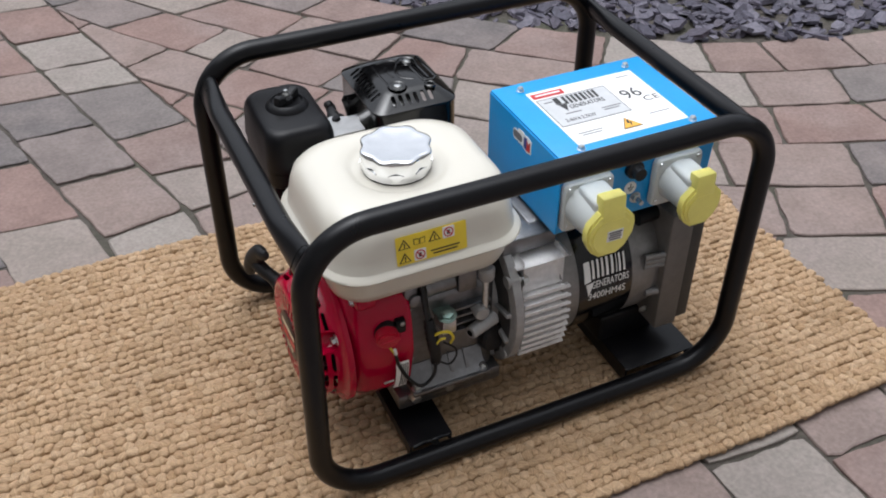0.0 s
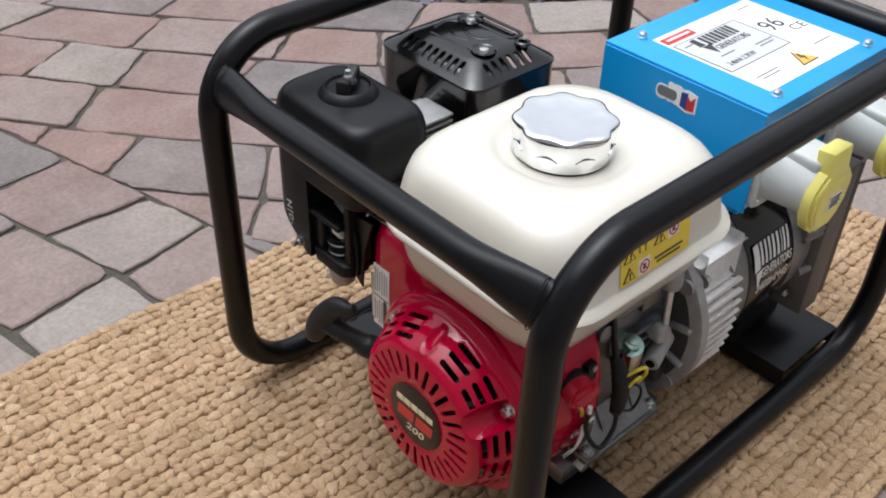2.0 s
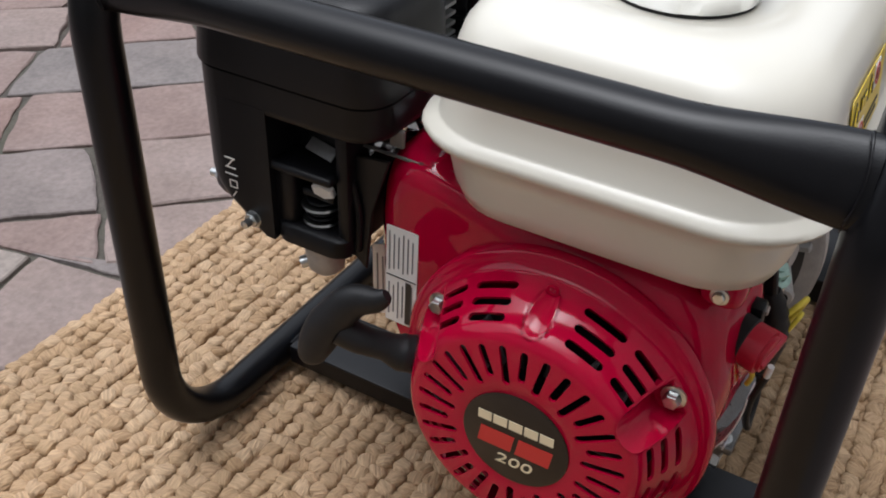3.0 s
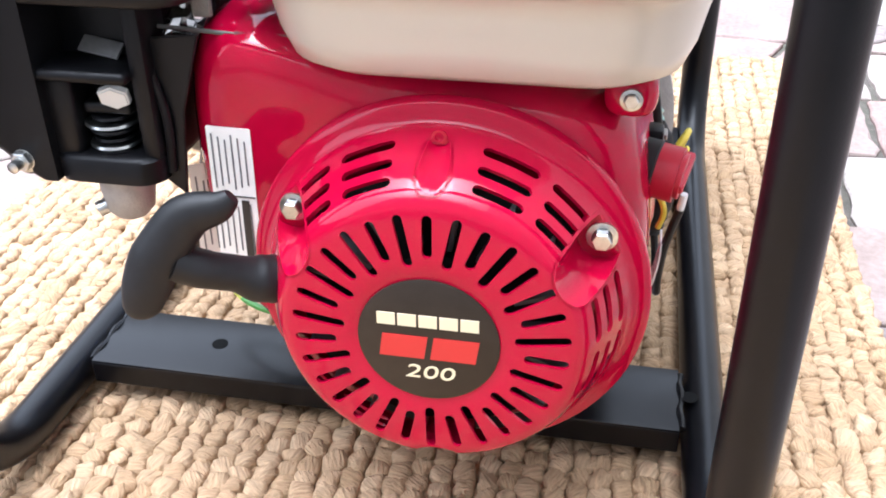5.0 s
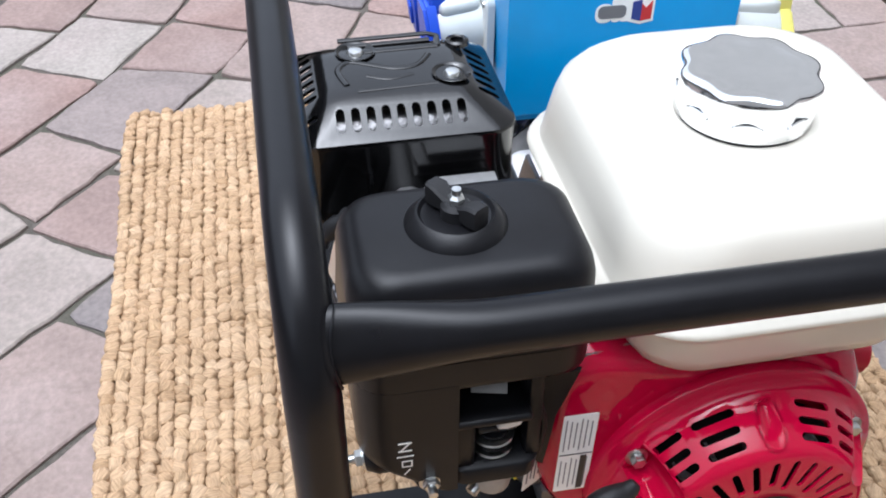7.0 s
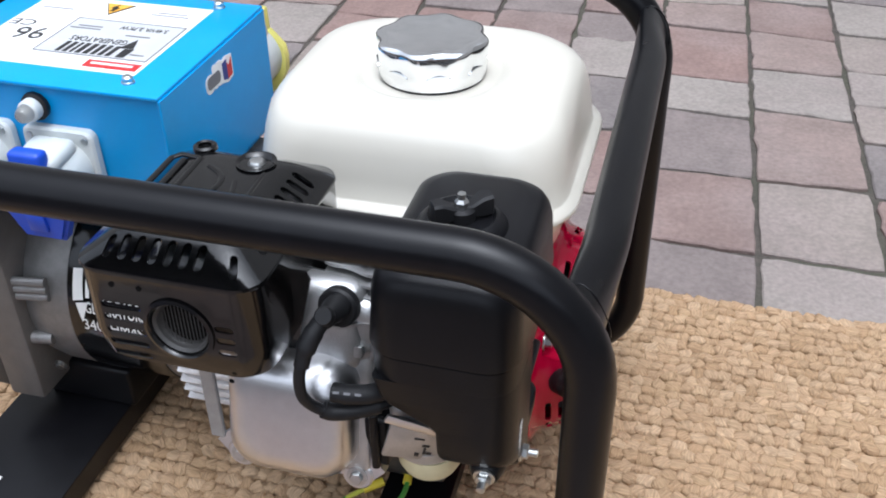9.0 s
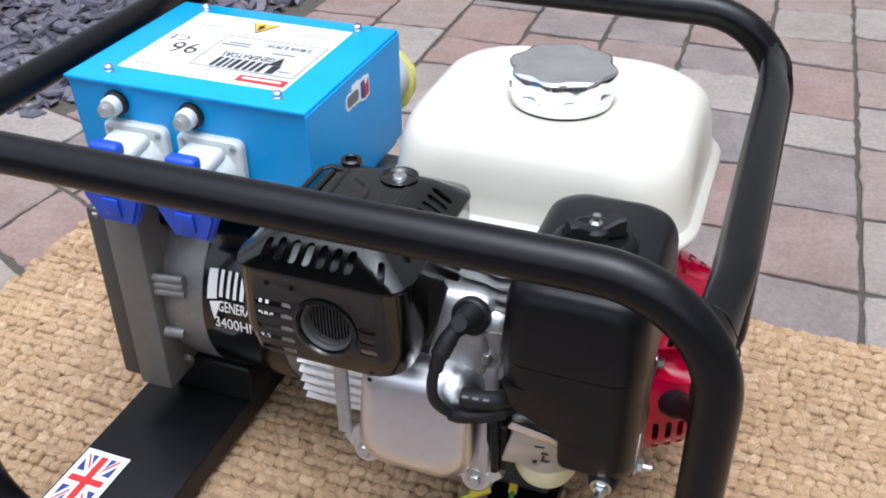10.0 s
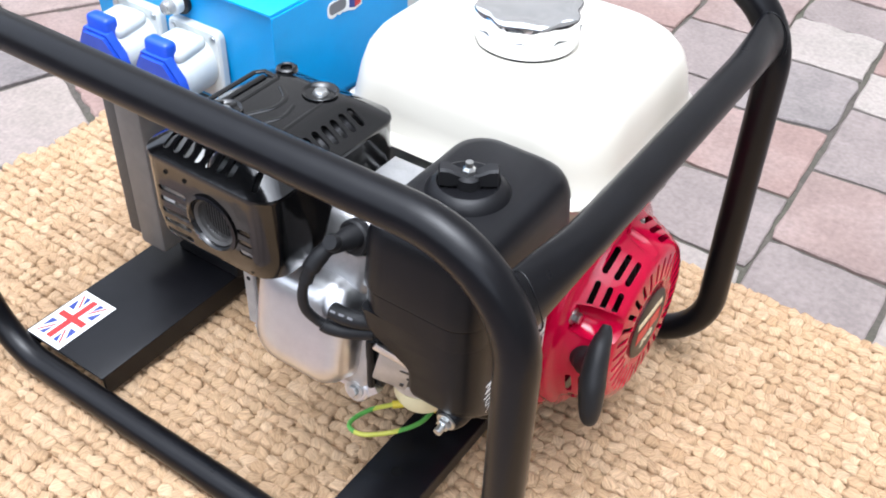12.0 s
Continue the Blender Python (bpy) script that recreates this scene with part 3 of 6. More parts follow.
def hoop(y, lean):
    """A closed side loop of bent tube, its recoil end leaning in a little towards the top."""
    pts = []
    for cx, cz, a0 in ((FX1 - BEND, FZ1 - BEND, 90), (FX1 - BEND, FZ0 + BEND, 0), (FX0 + BEND, FZ0 + BEND, -90), (FX0 + BEND, FZ1 - BEND, -180)):
        for k in range(13):
            a = radians(a0 - 90 * k / 12)
            x, z = cx + BEND * math.cos(a), cz + BEND * math.sin(a)
            pts.append((x + (lean * max(0.0, z - 0.1) / 0.32 if x < 0 else 0.0), y, z))
    return tube(pts, TR, n=28, closed=True)


for y, lean in ((-FY, 0.004), (FY, 0.001)):
    part("frame_hoop", hoop(y, lean), M_FRAME, gen)


def cross_bar(x, z, lean):
    """A bar between the loops, its ends pressed flat and welded on."""
    m = 40
    pts, sq = [], []
    ya, yb = -FY + TR * 0.5, FY - TR * 0.5
    for i in range(m + 1):
        t = i / m
        e = min(t, 1 - t) * (yb - ya)
        f = max(0.0, 1 - e / 0.085)
        f = f * f * (3 - 2 * f)
        pts.append((x + (0.0035 * f if x < 0 else 0.0), ya + (yb - ya) * t, z))
        sq.append((1 - 0.34 * f, 1 + 0.48 * f))
    bar = tube(pts, TR * 0.97, n=24, squash=sq)
    return moved(bar, Matrix.Translation((x, 0, z)) @ pose(0, 0, 0, 0, lean, 0) @ Matrix.Translation((-x, 0, -z)))


def weld(x, z, side, tall):
    """A lumpy ring of weld round a pressed tube end."""
    rng = random.Random(int(1000 * (x + 0.4 * side + 3)))
    pts, rad = [], []
    for k in range(22):
        a = 2 * math.pi * k / 22
        pts.append((x + 0.0092 * math.cos(a), side * (FY - math.sqrt(TR ** 2 - (0.0092 * math.cos(a)) ** 2)), z + tall * math.sin(a)))
        rad.append(0.0006 + rng.uniform(-0.0003, 0.0004))
    return tube(pts, 0.002, n=8, closed=True, radii=rad)


for x, lean in ((FX0 + 0.006, 24), (FX1 - 0.003, -24)):
    bar = part("cross_bar", cross_bar(x, 0.3835, lean), M_FRAME, gen)
    for s in (-1, 1):
        part("weld_bead", moved(weld(x, 0.3835, s, TR * 1.44), Matrix.Translation((x, 0, 0.3835)) @ pose(0, 0, 0, 0, lean, 0) @ Matrix.Translation((-x, 0, -0.3835))), M_FRAME, bar)


def channel(x0, x1, top, deep, t=0.003, ye=0.2):
    """Folded steel channel across the two bottom rails."""
    web = box(x0, x1, -ye, ye, top - t, top, 0.0012, 2)
    yi = min(ye, FY - TR - 0.001)
    sides = [box(a, b, -yi, yi, top - deep, top - t * 0.5, 0.0008, 1) for a, b in ((x0, x0 + t), (x1 - t, x1))]
    return merge(web, *sides)


chan_a = part("base_channel", channel(-0.176, -0.115, 0.028, 0.018, ye=0.194), M_FRAME, gen)
chan_b = part("base_channel", channel(0.156, 0.272, 0.031, 0.026, ye=0.197), M_FRAME, gen)
for y in (-1, 1):
    part("weld_bead", tube([(-0.176 + 0.061 * k / 14, y * (0.1945 + 0.0006 * math.sin(7.3 * k)), 0.0265 + 0.0007 * math.sin(5.1 * k)) for k in range(1, 14)], 0.0026, 8, radii=[0.0022 + 0.0006 * math.sin(3.7 * k) ** 2 for k in range(1, 14)]), M_FRAME, chan_a)
# black discs on the web draw the shade of two open holes
for y in (0.115, -0.2):
    part("hole_shade_disc", lathe([(0, 0), (0.005, 0), (0.0055, 0.0006), (0.005, 0.0006)], (-0.143, y, 0.0277), "z", 18), M_DARK, chan_a)

# union flag sticker on the wide channel
flag_m = on_face((0.2455, 0.1590, 0.0312), (-0.045, 0, 0), (0, -0.07, 0)) @ pose(0, 0, 0, 0, 0, 90)
FW, FH = 0.0745, 0.0475
fl = part("flag_sticker", flat(FW, FH, flag_m), M_LABEL, chan_b, "union flag sticker, white border", smooth=0)
FWI, FHI = FW - 0.013, FH - 0.011
for sx in (-1, 1):
    for sy in (-1, 1):
        a = [(sx * FWI * 0.16, sy * FHI / 2), (sx * FWI * 0.40, sy * FHI / 2), (sx * FWI * 0.16, sy * FHI * 0.27)]
        b = [(sx * FWI / 2, sy * FHI * 0.2), (sx * FWI / 2, sy * FHI * 0.37), (sx * FWI * 0.3, sy * FHI * 0.2)]
        for t in (a, b):
            t = t if sx * sy > 0 else t[::-1]
            part("blue_field", poly(t, flag_m, base=0.0005), M_BLUEINK, fl, smooth=0)
        d = [(sx * FWI * 0.2, sy * FHI * 0.19), (sx * FWI * 0.26, sy * FHI * 0.19), (sx * FWI / 2, sy * FHI * 0.44), (sx * FWI / 2, sy * FHI / 2)]
        part("red_diagonal", poly(d if sx * sy > 0 else d[::-1], flag_m, base=0.0007), M_REDINK, fl, smooth=0)
part("red_cross", merge(flat(FWI, FHI * 0.2, flag_m @ Matrix.Translation((0, 0, 0.0008))), flat(FWI * 0.12, FHI, flag_m @ Matrix.Translation((0, 0, 0.0009)))), M_REDINK, fl, smooth=0)

# ---- fuel tank ----
TCX, TCY = -0.1332, -0.0752
tank_bm = rr_loft(TCX, TCY, [(z, w + grow, d + grow, r, *off) for grow in (0.009,) for z, w, d, r, *off in [
    (0.2627, 0.176, 0.1404, 0.03), (0.2637, 0.196, 0.1574, 0.036), (0.2685, 0.211, 0.1754, 0.04), (0.2805, 0.22, 0.1854, 0.043), (0.2967, 0.225, 0.1924, 0.045), (0.3057, 0.228, 0.1974, 0.046), (0.3087, 0.2355, 0.2069, 0.049), (0.3107, 0.246, 0.2189, 0.053), (0.3137, 0.2485, 0.2224, 0.054), (0.3167, 0.246, 0.2189, 0.053), (0.3187, 0.2345, 0.2069, 0.049), (0.3205, 0.2315, 0.2044, 0.047), (0.3364, 0.228, 0.1999, 0.048), (0.354, 0.2235, 0.1949, 0.05), (0.3673, 0.218, 0.1889, 0.053), (0.3752, 0.209, 0.1794, 0.055), (0.3814, 0.195, 0.1654, 0.056), (0.3846, 0.1729, 0.1511, 0.054), (0.3858, 0.152, 0.139, 0.056), (0.3852, 0.132, 0.128, 0.058), (0.3836, 0.116, 0.115, 0.057, -0.0003, 0.001), (0.3812, 0.106, 0.106, 0.0529, -0.0005, 0.0019), (0.3790, 0.099, 0.099, 0.0494, -0.0005, 0.0019), (0.3778, 0.092, 0.092, 0.0459, -0.0005, 0.0019), (0.3775, 0.06, 0.06, 0.0299, -0.0005, 0.0019)]], n=8)
tank = part("fuel_tank", tank_bm, M_TANK, gen, "cream painted steel fuel tank", smooth=60)
CAPX, CAPY = -0.1337, -0.0720
tank.location = (0, 0, 0.004)
part("filler_neck", lathe([(0.036, 0.3770), (0.036, 0.380), (0.03, 0.380), (0.03, 0.388)], (CAPX, CAPY, 0), "z", 48), M_TANK, tank)


def filler_cap():
    """Lobed chrome cap with thumb scallops round its side."""
    n = 128
    secs = []
    for z, r, amp in ((0.3793, 0.0412, 0.0), (0.3802, 0.0424, 0.0), (0.388, 0.0426, 0.0004), (0.394, 0.0426, 0.0011), (0.3995, 0.0425, 0.0017), (0.4025, 0.0424, 0.0020), (0.4042, 0.0419, 0.0022), (0.4056, 0.0405, 0.0022), (0.4061, 0.0375, 0.0018), (0.4055, 0.033, 0.0014), (0.4046, 0.025, 0.0005), (0.4042, 0.01, 0)):
        s = []
        for k in range(n):
            a = 2 * math.pi * k / n
            w = math.cos(8 * a)
            rr = r + amp * w
            if 0.383 < z < 0.396:
                rr -= 0.0011 * max(0.0, math.cos(8 * a + math.pi)) ** 2
            s.append((CAPX + rr * math.cos(a), CAPY + rr * math.sin(a), 0.3793 + 1.12 * (z - 0.3793)))
        secs.append(s)
    return loft(secs)


cap = part("filler_cap", filler_cap(), M_CHROME, tank, "lobed chrome filler cap", smooth=50)
# black ring added as the shadow line under the cap
part("cap_shadow_ring", lathe([(0.034, 0.3768), (0.0408, 0.3768), (0.0408, 0.3795), (0.034, 0.3795)], (CAPX, CAPY, 0), "z", 56), M_RUBBER, cap)
for k in range(8):
    a = 2 * math.pi * (k + 0.5) / 8
    m = on_face((CAPX + 0.0417 * math.cos(a), CAPY + 0.0417 * math.sin(a), 0.3900), (-math.sin(a), math.cos(a), 0), (0, 0, 1))
    rim = [(0.0095 * math.cos(t * math.pi / 12), 0.0028 * math.sin(t * math.pi / 12)) for t in range(24)]
    part("thumb_recess", extrude_outline(rim, 0.0009, m, 0.0004), M_CHROME, cap)

# yellow warning label on the tank side
wl_m = on_face((-0.1366, -0.1800, 0.3400), (1, 0, 0), (0, 0.145, 1))
wl = part("warning_label", flat(0.087, 0.037, wl_m, r=0.002), M_YLABEL, tank, "yellow hazard pictogram label", smooth=0)
for px, py, kind in ((-0.0335, 0.008, "tri"), (-0.015, 0.008, "book"), (0.0035, 0.009, "tri"), (0.021, 0.0095, "ban"), (-0.0335, -0.0095, "tri"), (-0.015, -0.0095, "ban")):
    m = wl_m @ Matrix.Translation((px, py, 0.0005))
    if kind == "tri":
        outer = [(-0.0075, -0.0058), (0.0075, -0.0058), (0, 0.0068)]
        inner = [(-0.0053, -0.0046), (0.0053, -0.0046), (0, 0.0044)]
        part("hazard_triangle", poly(outer, m), M_INK, wl, smooth=0)
        part("triangle_field", poly(inner, m, base=0.0005), M_YLABEL, wl, smooth=0)
        part("hazard_mark", merge(poly([(-0.0007, -0.0015), (0.0007, -0.0015), (0.0009, 0.0022), (-0.0009, 0.0022)], m, base=0.001), poly([(-0.0009, -0.0036), (0.0009, -0.0036), (0.0009, -0.0022), (-0.0009, -0.0022)], m, base=0.001)), M_INK, wl, smooth=0)
    elif kind == "ban":
        part("ban_field", merge(flat(0.0145, 0.0145, m, r=0.0012)), M_LABEL, wl, smooth=0)
        ring = lathe([(0.0048, 0), (0.0061, 0), (0.0061, 0.0003), (0.0048, 0.0003), (0.0048, 0)], n=24, close=False)
        part("ban_ring", moved(merge(ring, moved(box(-0.0055, 0.0055, -0.0006, 0.0006, 0, 0.0003), pose(0, 0, 0, 0, 0, -45))), m @ Matrix.Translation((0, 0, 0.0005))), M_REDINK, wl, smooth=0)
        part("pictogram", moved(box(-0.002, 0.0015, -0.0028, 0.0025, 0, 0.0002), m @ Matrix.Translation((0, 0, 0.0005))), M_INK, wl, smooth=0)
    else:
        for s in (-1, 1):
            pts = [(0.0003 * s, -0.004), (0.007 * s, -0.003), (0.007 * s, 0.0042), (0.0003 * s, 0.0032)]
            part("book_page", poly(pts if s > 0 else pts[::-1], m), M_INK, wl, smooth=0)
            pts = [(0.001 * s, -0.0033), (0.0062 * s, -0.0024), (0.0062 * s, 0.0034), (0.001 * s, 0.0024)]
            part("book_field", poly(pts if s > 0 else pts[::-1], m, base=0.0005), M_YLABEL, wl, smooth=0)
for k, w in enumerate((0.036, 0.03)):
    part("text_line", flat(w, 0.0016, wl_m @ Matrix.Translation((0.016, -0.009 - 0.0042 * k, 0.0005))), M_INK, wl, smooth=0)

# ---- fan shroud and recoil starter ----
AY, AZ = -0.060, 0.157          # crankshaft line


def shroud_section(x, f, sy=0.0):
    """Outline at x, drawn in by f metres towards its middle."""
    out = []
    cy, cz = -0.045, 0.175
    pts = shroud_points
    for y, z in pts:
        d = Vector((y - cy, z - cz))
        L = d.length
        d = d * ((L - f) / L)
        out.append((x, cy + d.x, cz + d.y))
    return out


def ordered_shroud():
    """The same outline, evenly walked anticlockwise seen from -x."""
    pts = []
    R = 0.105
    for k in range(24):
        a = radians(-35 + 12 * 0 - k * 5.0)          # from lower left (+y) round the bottom to the -y side
        rk = R + 0.012 * max(0.0, 1 - abs(k - 3) / 5.5)      # the lower corner stands out towards the pull handle
        pts.append((AY + rk * math.cos(a), AZ + rk * math.sin(a)))
    pts += [(-0.1645, 0.165), (-0.164, 0.185), (-0.162, 0.205), (-0.158, 0.225), (-0.149, 0.243), (-0.134, 0.254), (-0.11, 0.261), (-0.08, 0.265), (-0.05, 0.268), (-0.02, 0.272), (0.01, 0.278),
            (0.035, 0.284), (0.055, 0.286), (0.067, 0.279), (0.073, 0.266), (0.076, 0.245), (0.077, 0.22), (0.0765, 0.195), (0.074, 0.17), (0.068, 0.145), (0.058, 0.123), (0.044, 0.108)]
    return pts


shroud_points = [(y + 0.005 * max(0.0, min(1.0, (-0.11 - y) / 0.04)), z) for y, z in ordered_shroud()]
shroud = part("fan_shroud", loft([shroud_section(-0.158, 0.0005), shroud_section(-0.160, -0.0015), shroud_section(-0.165, -0.0015), shroud_section(-0.168, 0.0), shroud_section(-0.205, 0.001), shroud_section(-0.218, 0.003), shroud_section(-0.227, 0.007), shroud_section(-0.233, 0.013), shroud_section(-0.236, 0.021), shroud_section(-0.2365, 0.03)]), M_RED, gen, "glossy red steel fan shroud", smooth=50)

BOLT_ANG = (30.4, 150.8, 268.0)   # recoil ears: seen from -x, angle from the +y side upwards


EARS = tuple((a, 0.0860) for a in BOLT_ANG) + ((90.0, 0.0895),)


def ear_cutter(ang, r, thick):
    """Tapered round pocket let into the cone at a mounting ear."""
    a = radians(ang)
    at = (0, AY + r * math.cos(a), AZ + r * math.sin(a))
    if ang == 90.0:
        return lathe([(0, -0.2560 - thick), (0.0045 + thick, -0.2560 - thick), (0.0105 + thick, -0.2700), (0.0190 + thick, -0.2950), (0, -0.2950)], at, "x", 28, close=False)
    floor_x = -0.2495
    return lathe([(0, floor_x - thick), (0.0118 + thick, floor_x - thick), (0.0155 + thick, -0.275), (0.021 + thick, -0.295), (0, -0.295)], at, "x", 28, close=False)


def recoil_cover():
    """Pressed starter cover: slotted front, louvred cone, flange."""
    prof = [(0.0315, -0.2872), (0.0335, -0.2885), (0.0455, -0.2886), (0.0630, -0.2876), (0.0680, -0.2870), (0.0715, -0.2858), (0.0742, -0.2836), (0.0762, -0.2805),
            (0.0795, -0.2745), (0.0835, -0.2665), (0.0880, -0.2565), (0.0900, -0.2505), (0.0925, -0.2468), (0.0965, -0.2450), (0.1000, -0.2440), (0.1012, -0.2425), (0.1012, -0.2360)]
    inner = [(r - (0.0004 if r < 0.07 else 0.0016), x + (0.0018 if r < 0.095 else 0.0024)) for r, x in prof[:-1]] + [(0.0988, -0.2360)]
    ring = lathe(prof + inner[::-1] + [prof[0]], (0, AY, AZ), "x", 96, close=False)
    bmesh.ops.remove_doubles(ring, verts=ring.verts, dist=1e-6)
    cuts = []
    for k in range(30):
        a = radians(12 * k + 6)
        r0, r1 = ((0.0405, 0.0665), (0.0450, 0.0660))[k % 2]
        c, t = Vector((0, math.cos(a), math.sin(a))), Vector((0, -math.sin(a), math.cos(a)))
        m = on_face(Vector((-0.287, AY, AZ)) + c * (r0 + r1) / 2, c, t)
        cuts.append(capsule(r1 - r0, 0.0047, 0.012, m))
    for ang in (44.5, 67.5, 112.5, 135.5, 170.0, 192.0, 214.0, 236.0, 300.0, 322.0, 344.0):
        a = radians(ang)
        c, t = Vector((0, math.cos(a), math.sin(a))), Vector((0, -math.sin(a), math.cos(a)))
        for r, x, ln in ((0.0780, -0.2776, 0.0245), (0.0826, -0.2685, 0.0262), (0.0872, -0.2585, 0.028)):
            out = (c * 0.9 + Vector((-0.45, 0, 0))).normalized()
            m = on_face(Vector((x, AY, AZ)) + c * r, t, out.cross(t))
            cuts.append(capsule(ln, 0.0052, 0.014, m))
    ring = cut(ring, merge(*cuts))
    for ang, r in EARS:
        ring = cut(ring, ear_cutter(ang, r, 0.0006))
    return ring


recoil = part("recoil_starter", recoil_cover(), M_RED, gen, "slotted red recoil starter cover", smooth=40)
# drum coloured near black, to read as shade behind the slots
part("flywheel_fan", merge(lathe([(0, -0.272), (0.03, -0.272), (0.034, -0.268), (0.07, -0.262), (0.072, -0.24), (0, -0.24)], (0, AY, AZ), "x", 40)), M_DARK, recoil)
for k in range(18):
    a = 2 * math.pi * k / 18
    part("fan_blade", moved(box(-0.272, -0.25, 0.04, 0.07, -0.001, 0.001), Matrix.Translation((0, AY, AZ)) @ pose(0, 0, 0, math.degrees(a), 0, 0)), M_FAN, recoil)


def ear(ang, r):
    """The pocket's wall and floor, trimmed to the cone."""
    a = radians(ang)
    at = (0, AY + r * math.cos(a), AZ + r * math.sin(a))
    fx = -0.2495
    if ang == 90.0:
        cup = lathe([(0, -0.2560), (0.0045, -0.2560), (0.0105, -0.2700), (0.0190, -0.2950), (0.0204, -0.2950), (0.0119, -0.2700), (0.0059, -0.2545), (0, -0.2545)], at, "x", 28, close=False)
    else:
        cup = lathe([(0, fx), (0.0118, fx), (0.0155, -0.275), (0.021, -0.295), (0.0224, -0.295), (0.0169, -0.275), (0.0134, fx + 0.0018), (0, fx + 0.0018)], at, "x", 28, close=False)
    prof = [(0, -0.2886), (0.0630, -0.2876), (0.0680, -0.2870), (0.0715, -0.2858), (0.0742, -0.2836), (0.0762, -0.2805), (0.0795, -0.2745), (0.0835, -0.2665), (0.0880, -0.2565), (0.0905, -0.2505), (0.0925, -0.2468), (0.1012, -0.2468), (0.1012, -0.2360), (0, -0.2360)]
    return cut(cup, lathe(prof, (0, AY, AZ), "x", 96, close=False), "INTERSECT")


for ang, r in EARS:
    e = part("mounting_ear", ear(ang, r), M_RED, recoil)
    a = radians(ang)
    if ang != 90.0:
        part("flange_bolt", hex_bolt((-0.2495, AY + r * math.cos(a), AZ + r * math.sin(a)), (-1, 0, 0), 0.0050, 0.0070, 0.0074), M_ZINC, e)
    else:
        part("dimple", lathe([(0.0035, -0.2563), (0.0035, -0.2575), (0.0022, -0.2575), (0.0018, -0.2563)], (0, AY + r * math.cos(a), AZ + r * math.sin(a)), "x", 16, close=False), M_RED, e)
badge = part("badge", lathe([(0, -0.2897), (0.0330, -0.2897), (0.0338, -0.2892), (0.0338, -0.287), (0, -0.287)], (0, AY, AZ), "x", 48), M_BADGE, recoil, "round dark brown maker's badge")
bd_m = on_face((-0.28975, AY, AZ), (0, -1, 0), (0, 0, 1))


def bars(widths, h, m, material, parent, name, gap=0.0012, x0=None, lean=0.0):
    """A maker's mark drawn as plain bars of the letters' widths."""
    total = sum(widths) + gap * (len(widths) - 1)
    x = -total / 2 if x0 is None else x0
    for w in widths:
        pts = [(x, -h / 2), (x + w, -h / 2), (x + w + lean * h, h / 2), (x + lean * h, h / 2)]
        part(name, poly(pts, m), material, parent, smooth=0)
        x += w + gap


bars([0.0086, 0.0088, 0.0086, 0.0086, 0.0086], 0.0066, bd_m @ Matrix.Translation((0, 0.0115, 0)), M_GOLDINK, badge, "mark_bar", 0.0012)
bars([0.0215, 0.0215], 0.0125, bd_m @ Matrix.Translation((-0.0005, -0.0035, 0)), M_REDINK, badge, "mark_bar", 0.003, lean=0.15)
words("200", 0.0108, bd_m @ Matrix.Translation((0.0005, -0.0180, 0.0002)), M_GOLDINK, badge, stretch=1.5, shear=0.15)

# bolted tab at the top corner of the shroud
tab = part("shroud_tab", box(-0.2285, -0.200, -0.1545, -0.130, 0.2475, 0.2685, 0.008, 4), M_RED, shroud)
part("flange_bolt", hex_bolt((-0.2285, -0.1425, 0.2585), (-1, 0, 0), 0.0036, 0.004, 0.0052), M_ZINC, tab)

# starter handle
hd = [(-0.266, 0.019, 0.168), (-0.270, 0.023, 0.170), (-0.275, 0.029, 0.173), (-0.280, 0.036, 0.178), (-0.288, 0.047, 0.184), (-0.294, 0.059, 0.191)]
handle = part("starter_handle", tube(smooth_path(hd, 5), 0.009, 20, radii=[0.0122] * 5 + [0.0118] * 5 + [0.0112, 0.0106, 0.0100, 0.0096, 0.0092] + [0.0090] * 5 + [0.0094] * 6), M_RUBBER, recoil, "black rubber pull handle")
grip = smooth_path([(-0.285, 0.0300, 0.2230), (-0.2870, 0.0365, 0.2180), (-0.2900, 0.0515, 0.2125), (-0.2950, 0.0655, 0.1935), (-0.2990, 0.0720, 0.1790), (-0.3010, 0.0755, 0.1680), (-0.3010, 0.0765, 0.1640)], 6)
gr = [0.0040, 0.0078, 0.0112, 0.0130, 0.0116, 0.0090, 0.0052]
gr = [gr[i // 6] + (gr[min(6, i // 6 + 1)] - gr[i // 6]) * (i % 6) / 6 for i in range(len(grip))]
part("grip", tube(grip, 0.01, 20, radii=gr, squash=[(0.82, 1.0)] * len(grip)), M_RUBBER, handle)

for o in (shroud, recoil):
    o.location = (0.004, -0.003, 0.001)

# dipstick / red oil cap on the side of the shroud
KN, KA = (-0.1890, -0.1590, 0.2090), (-0.22, -1, -0.12)
dip = part("oil_switch_knob", moved(extrude_outline([(0.0142 * math.cos(radians(15 * k)), 0.0142 * math.sin(radians(15 * k))) for k in range(24)], 0.0165, Matrix.Identity(4), 0.0025), Matrix.Translation(KN) @ axis_turn(KA)), M_REDP, gen, "red plastic engine switch knob")
part("collar", lathe([(0, -0.006), (0.0148, -0.006), (0.0150, 0.0022), (0.0140, 0.0032), (0, 0.0032)], KN, KA, 24), M_RUBBER, dip)
part("pointer", moved(box(-0.0160, 0.0100, -0.0028, 0.0028, 0.008, 0.0185, 0.0014, 2), Matrix.Translation(KN) @ axis_turn(KA) @ pose(0, 0, 0, 0, 0, 200)), M_REDP, dip)
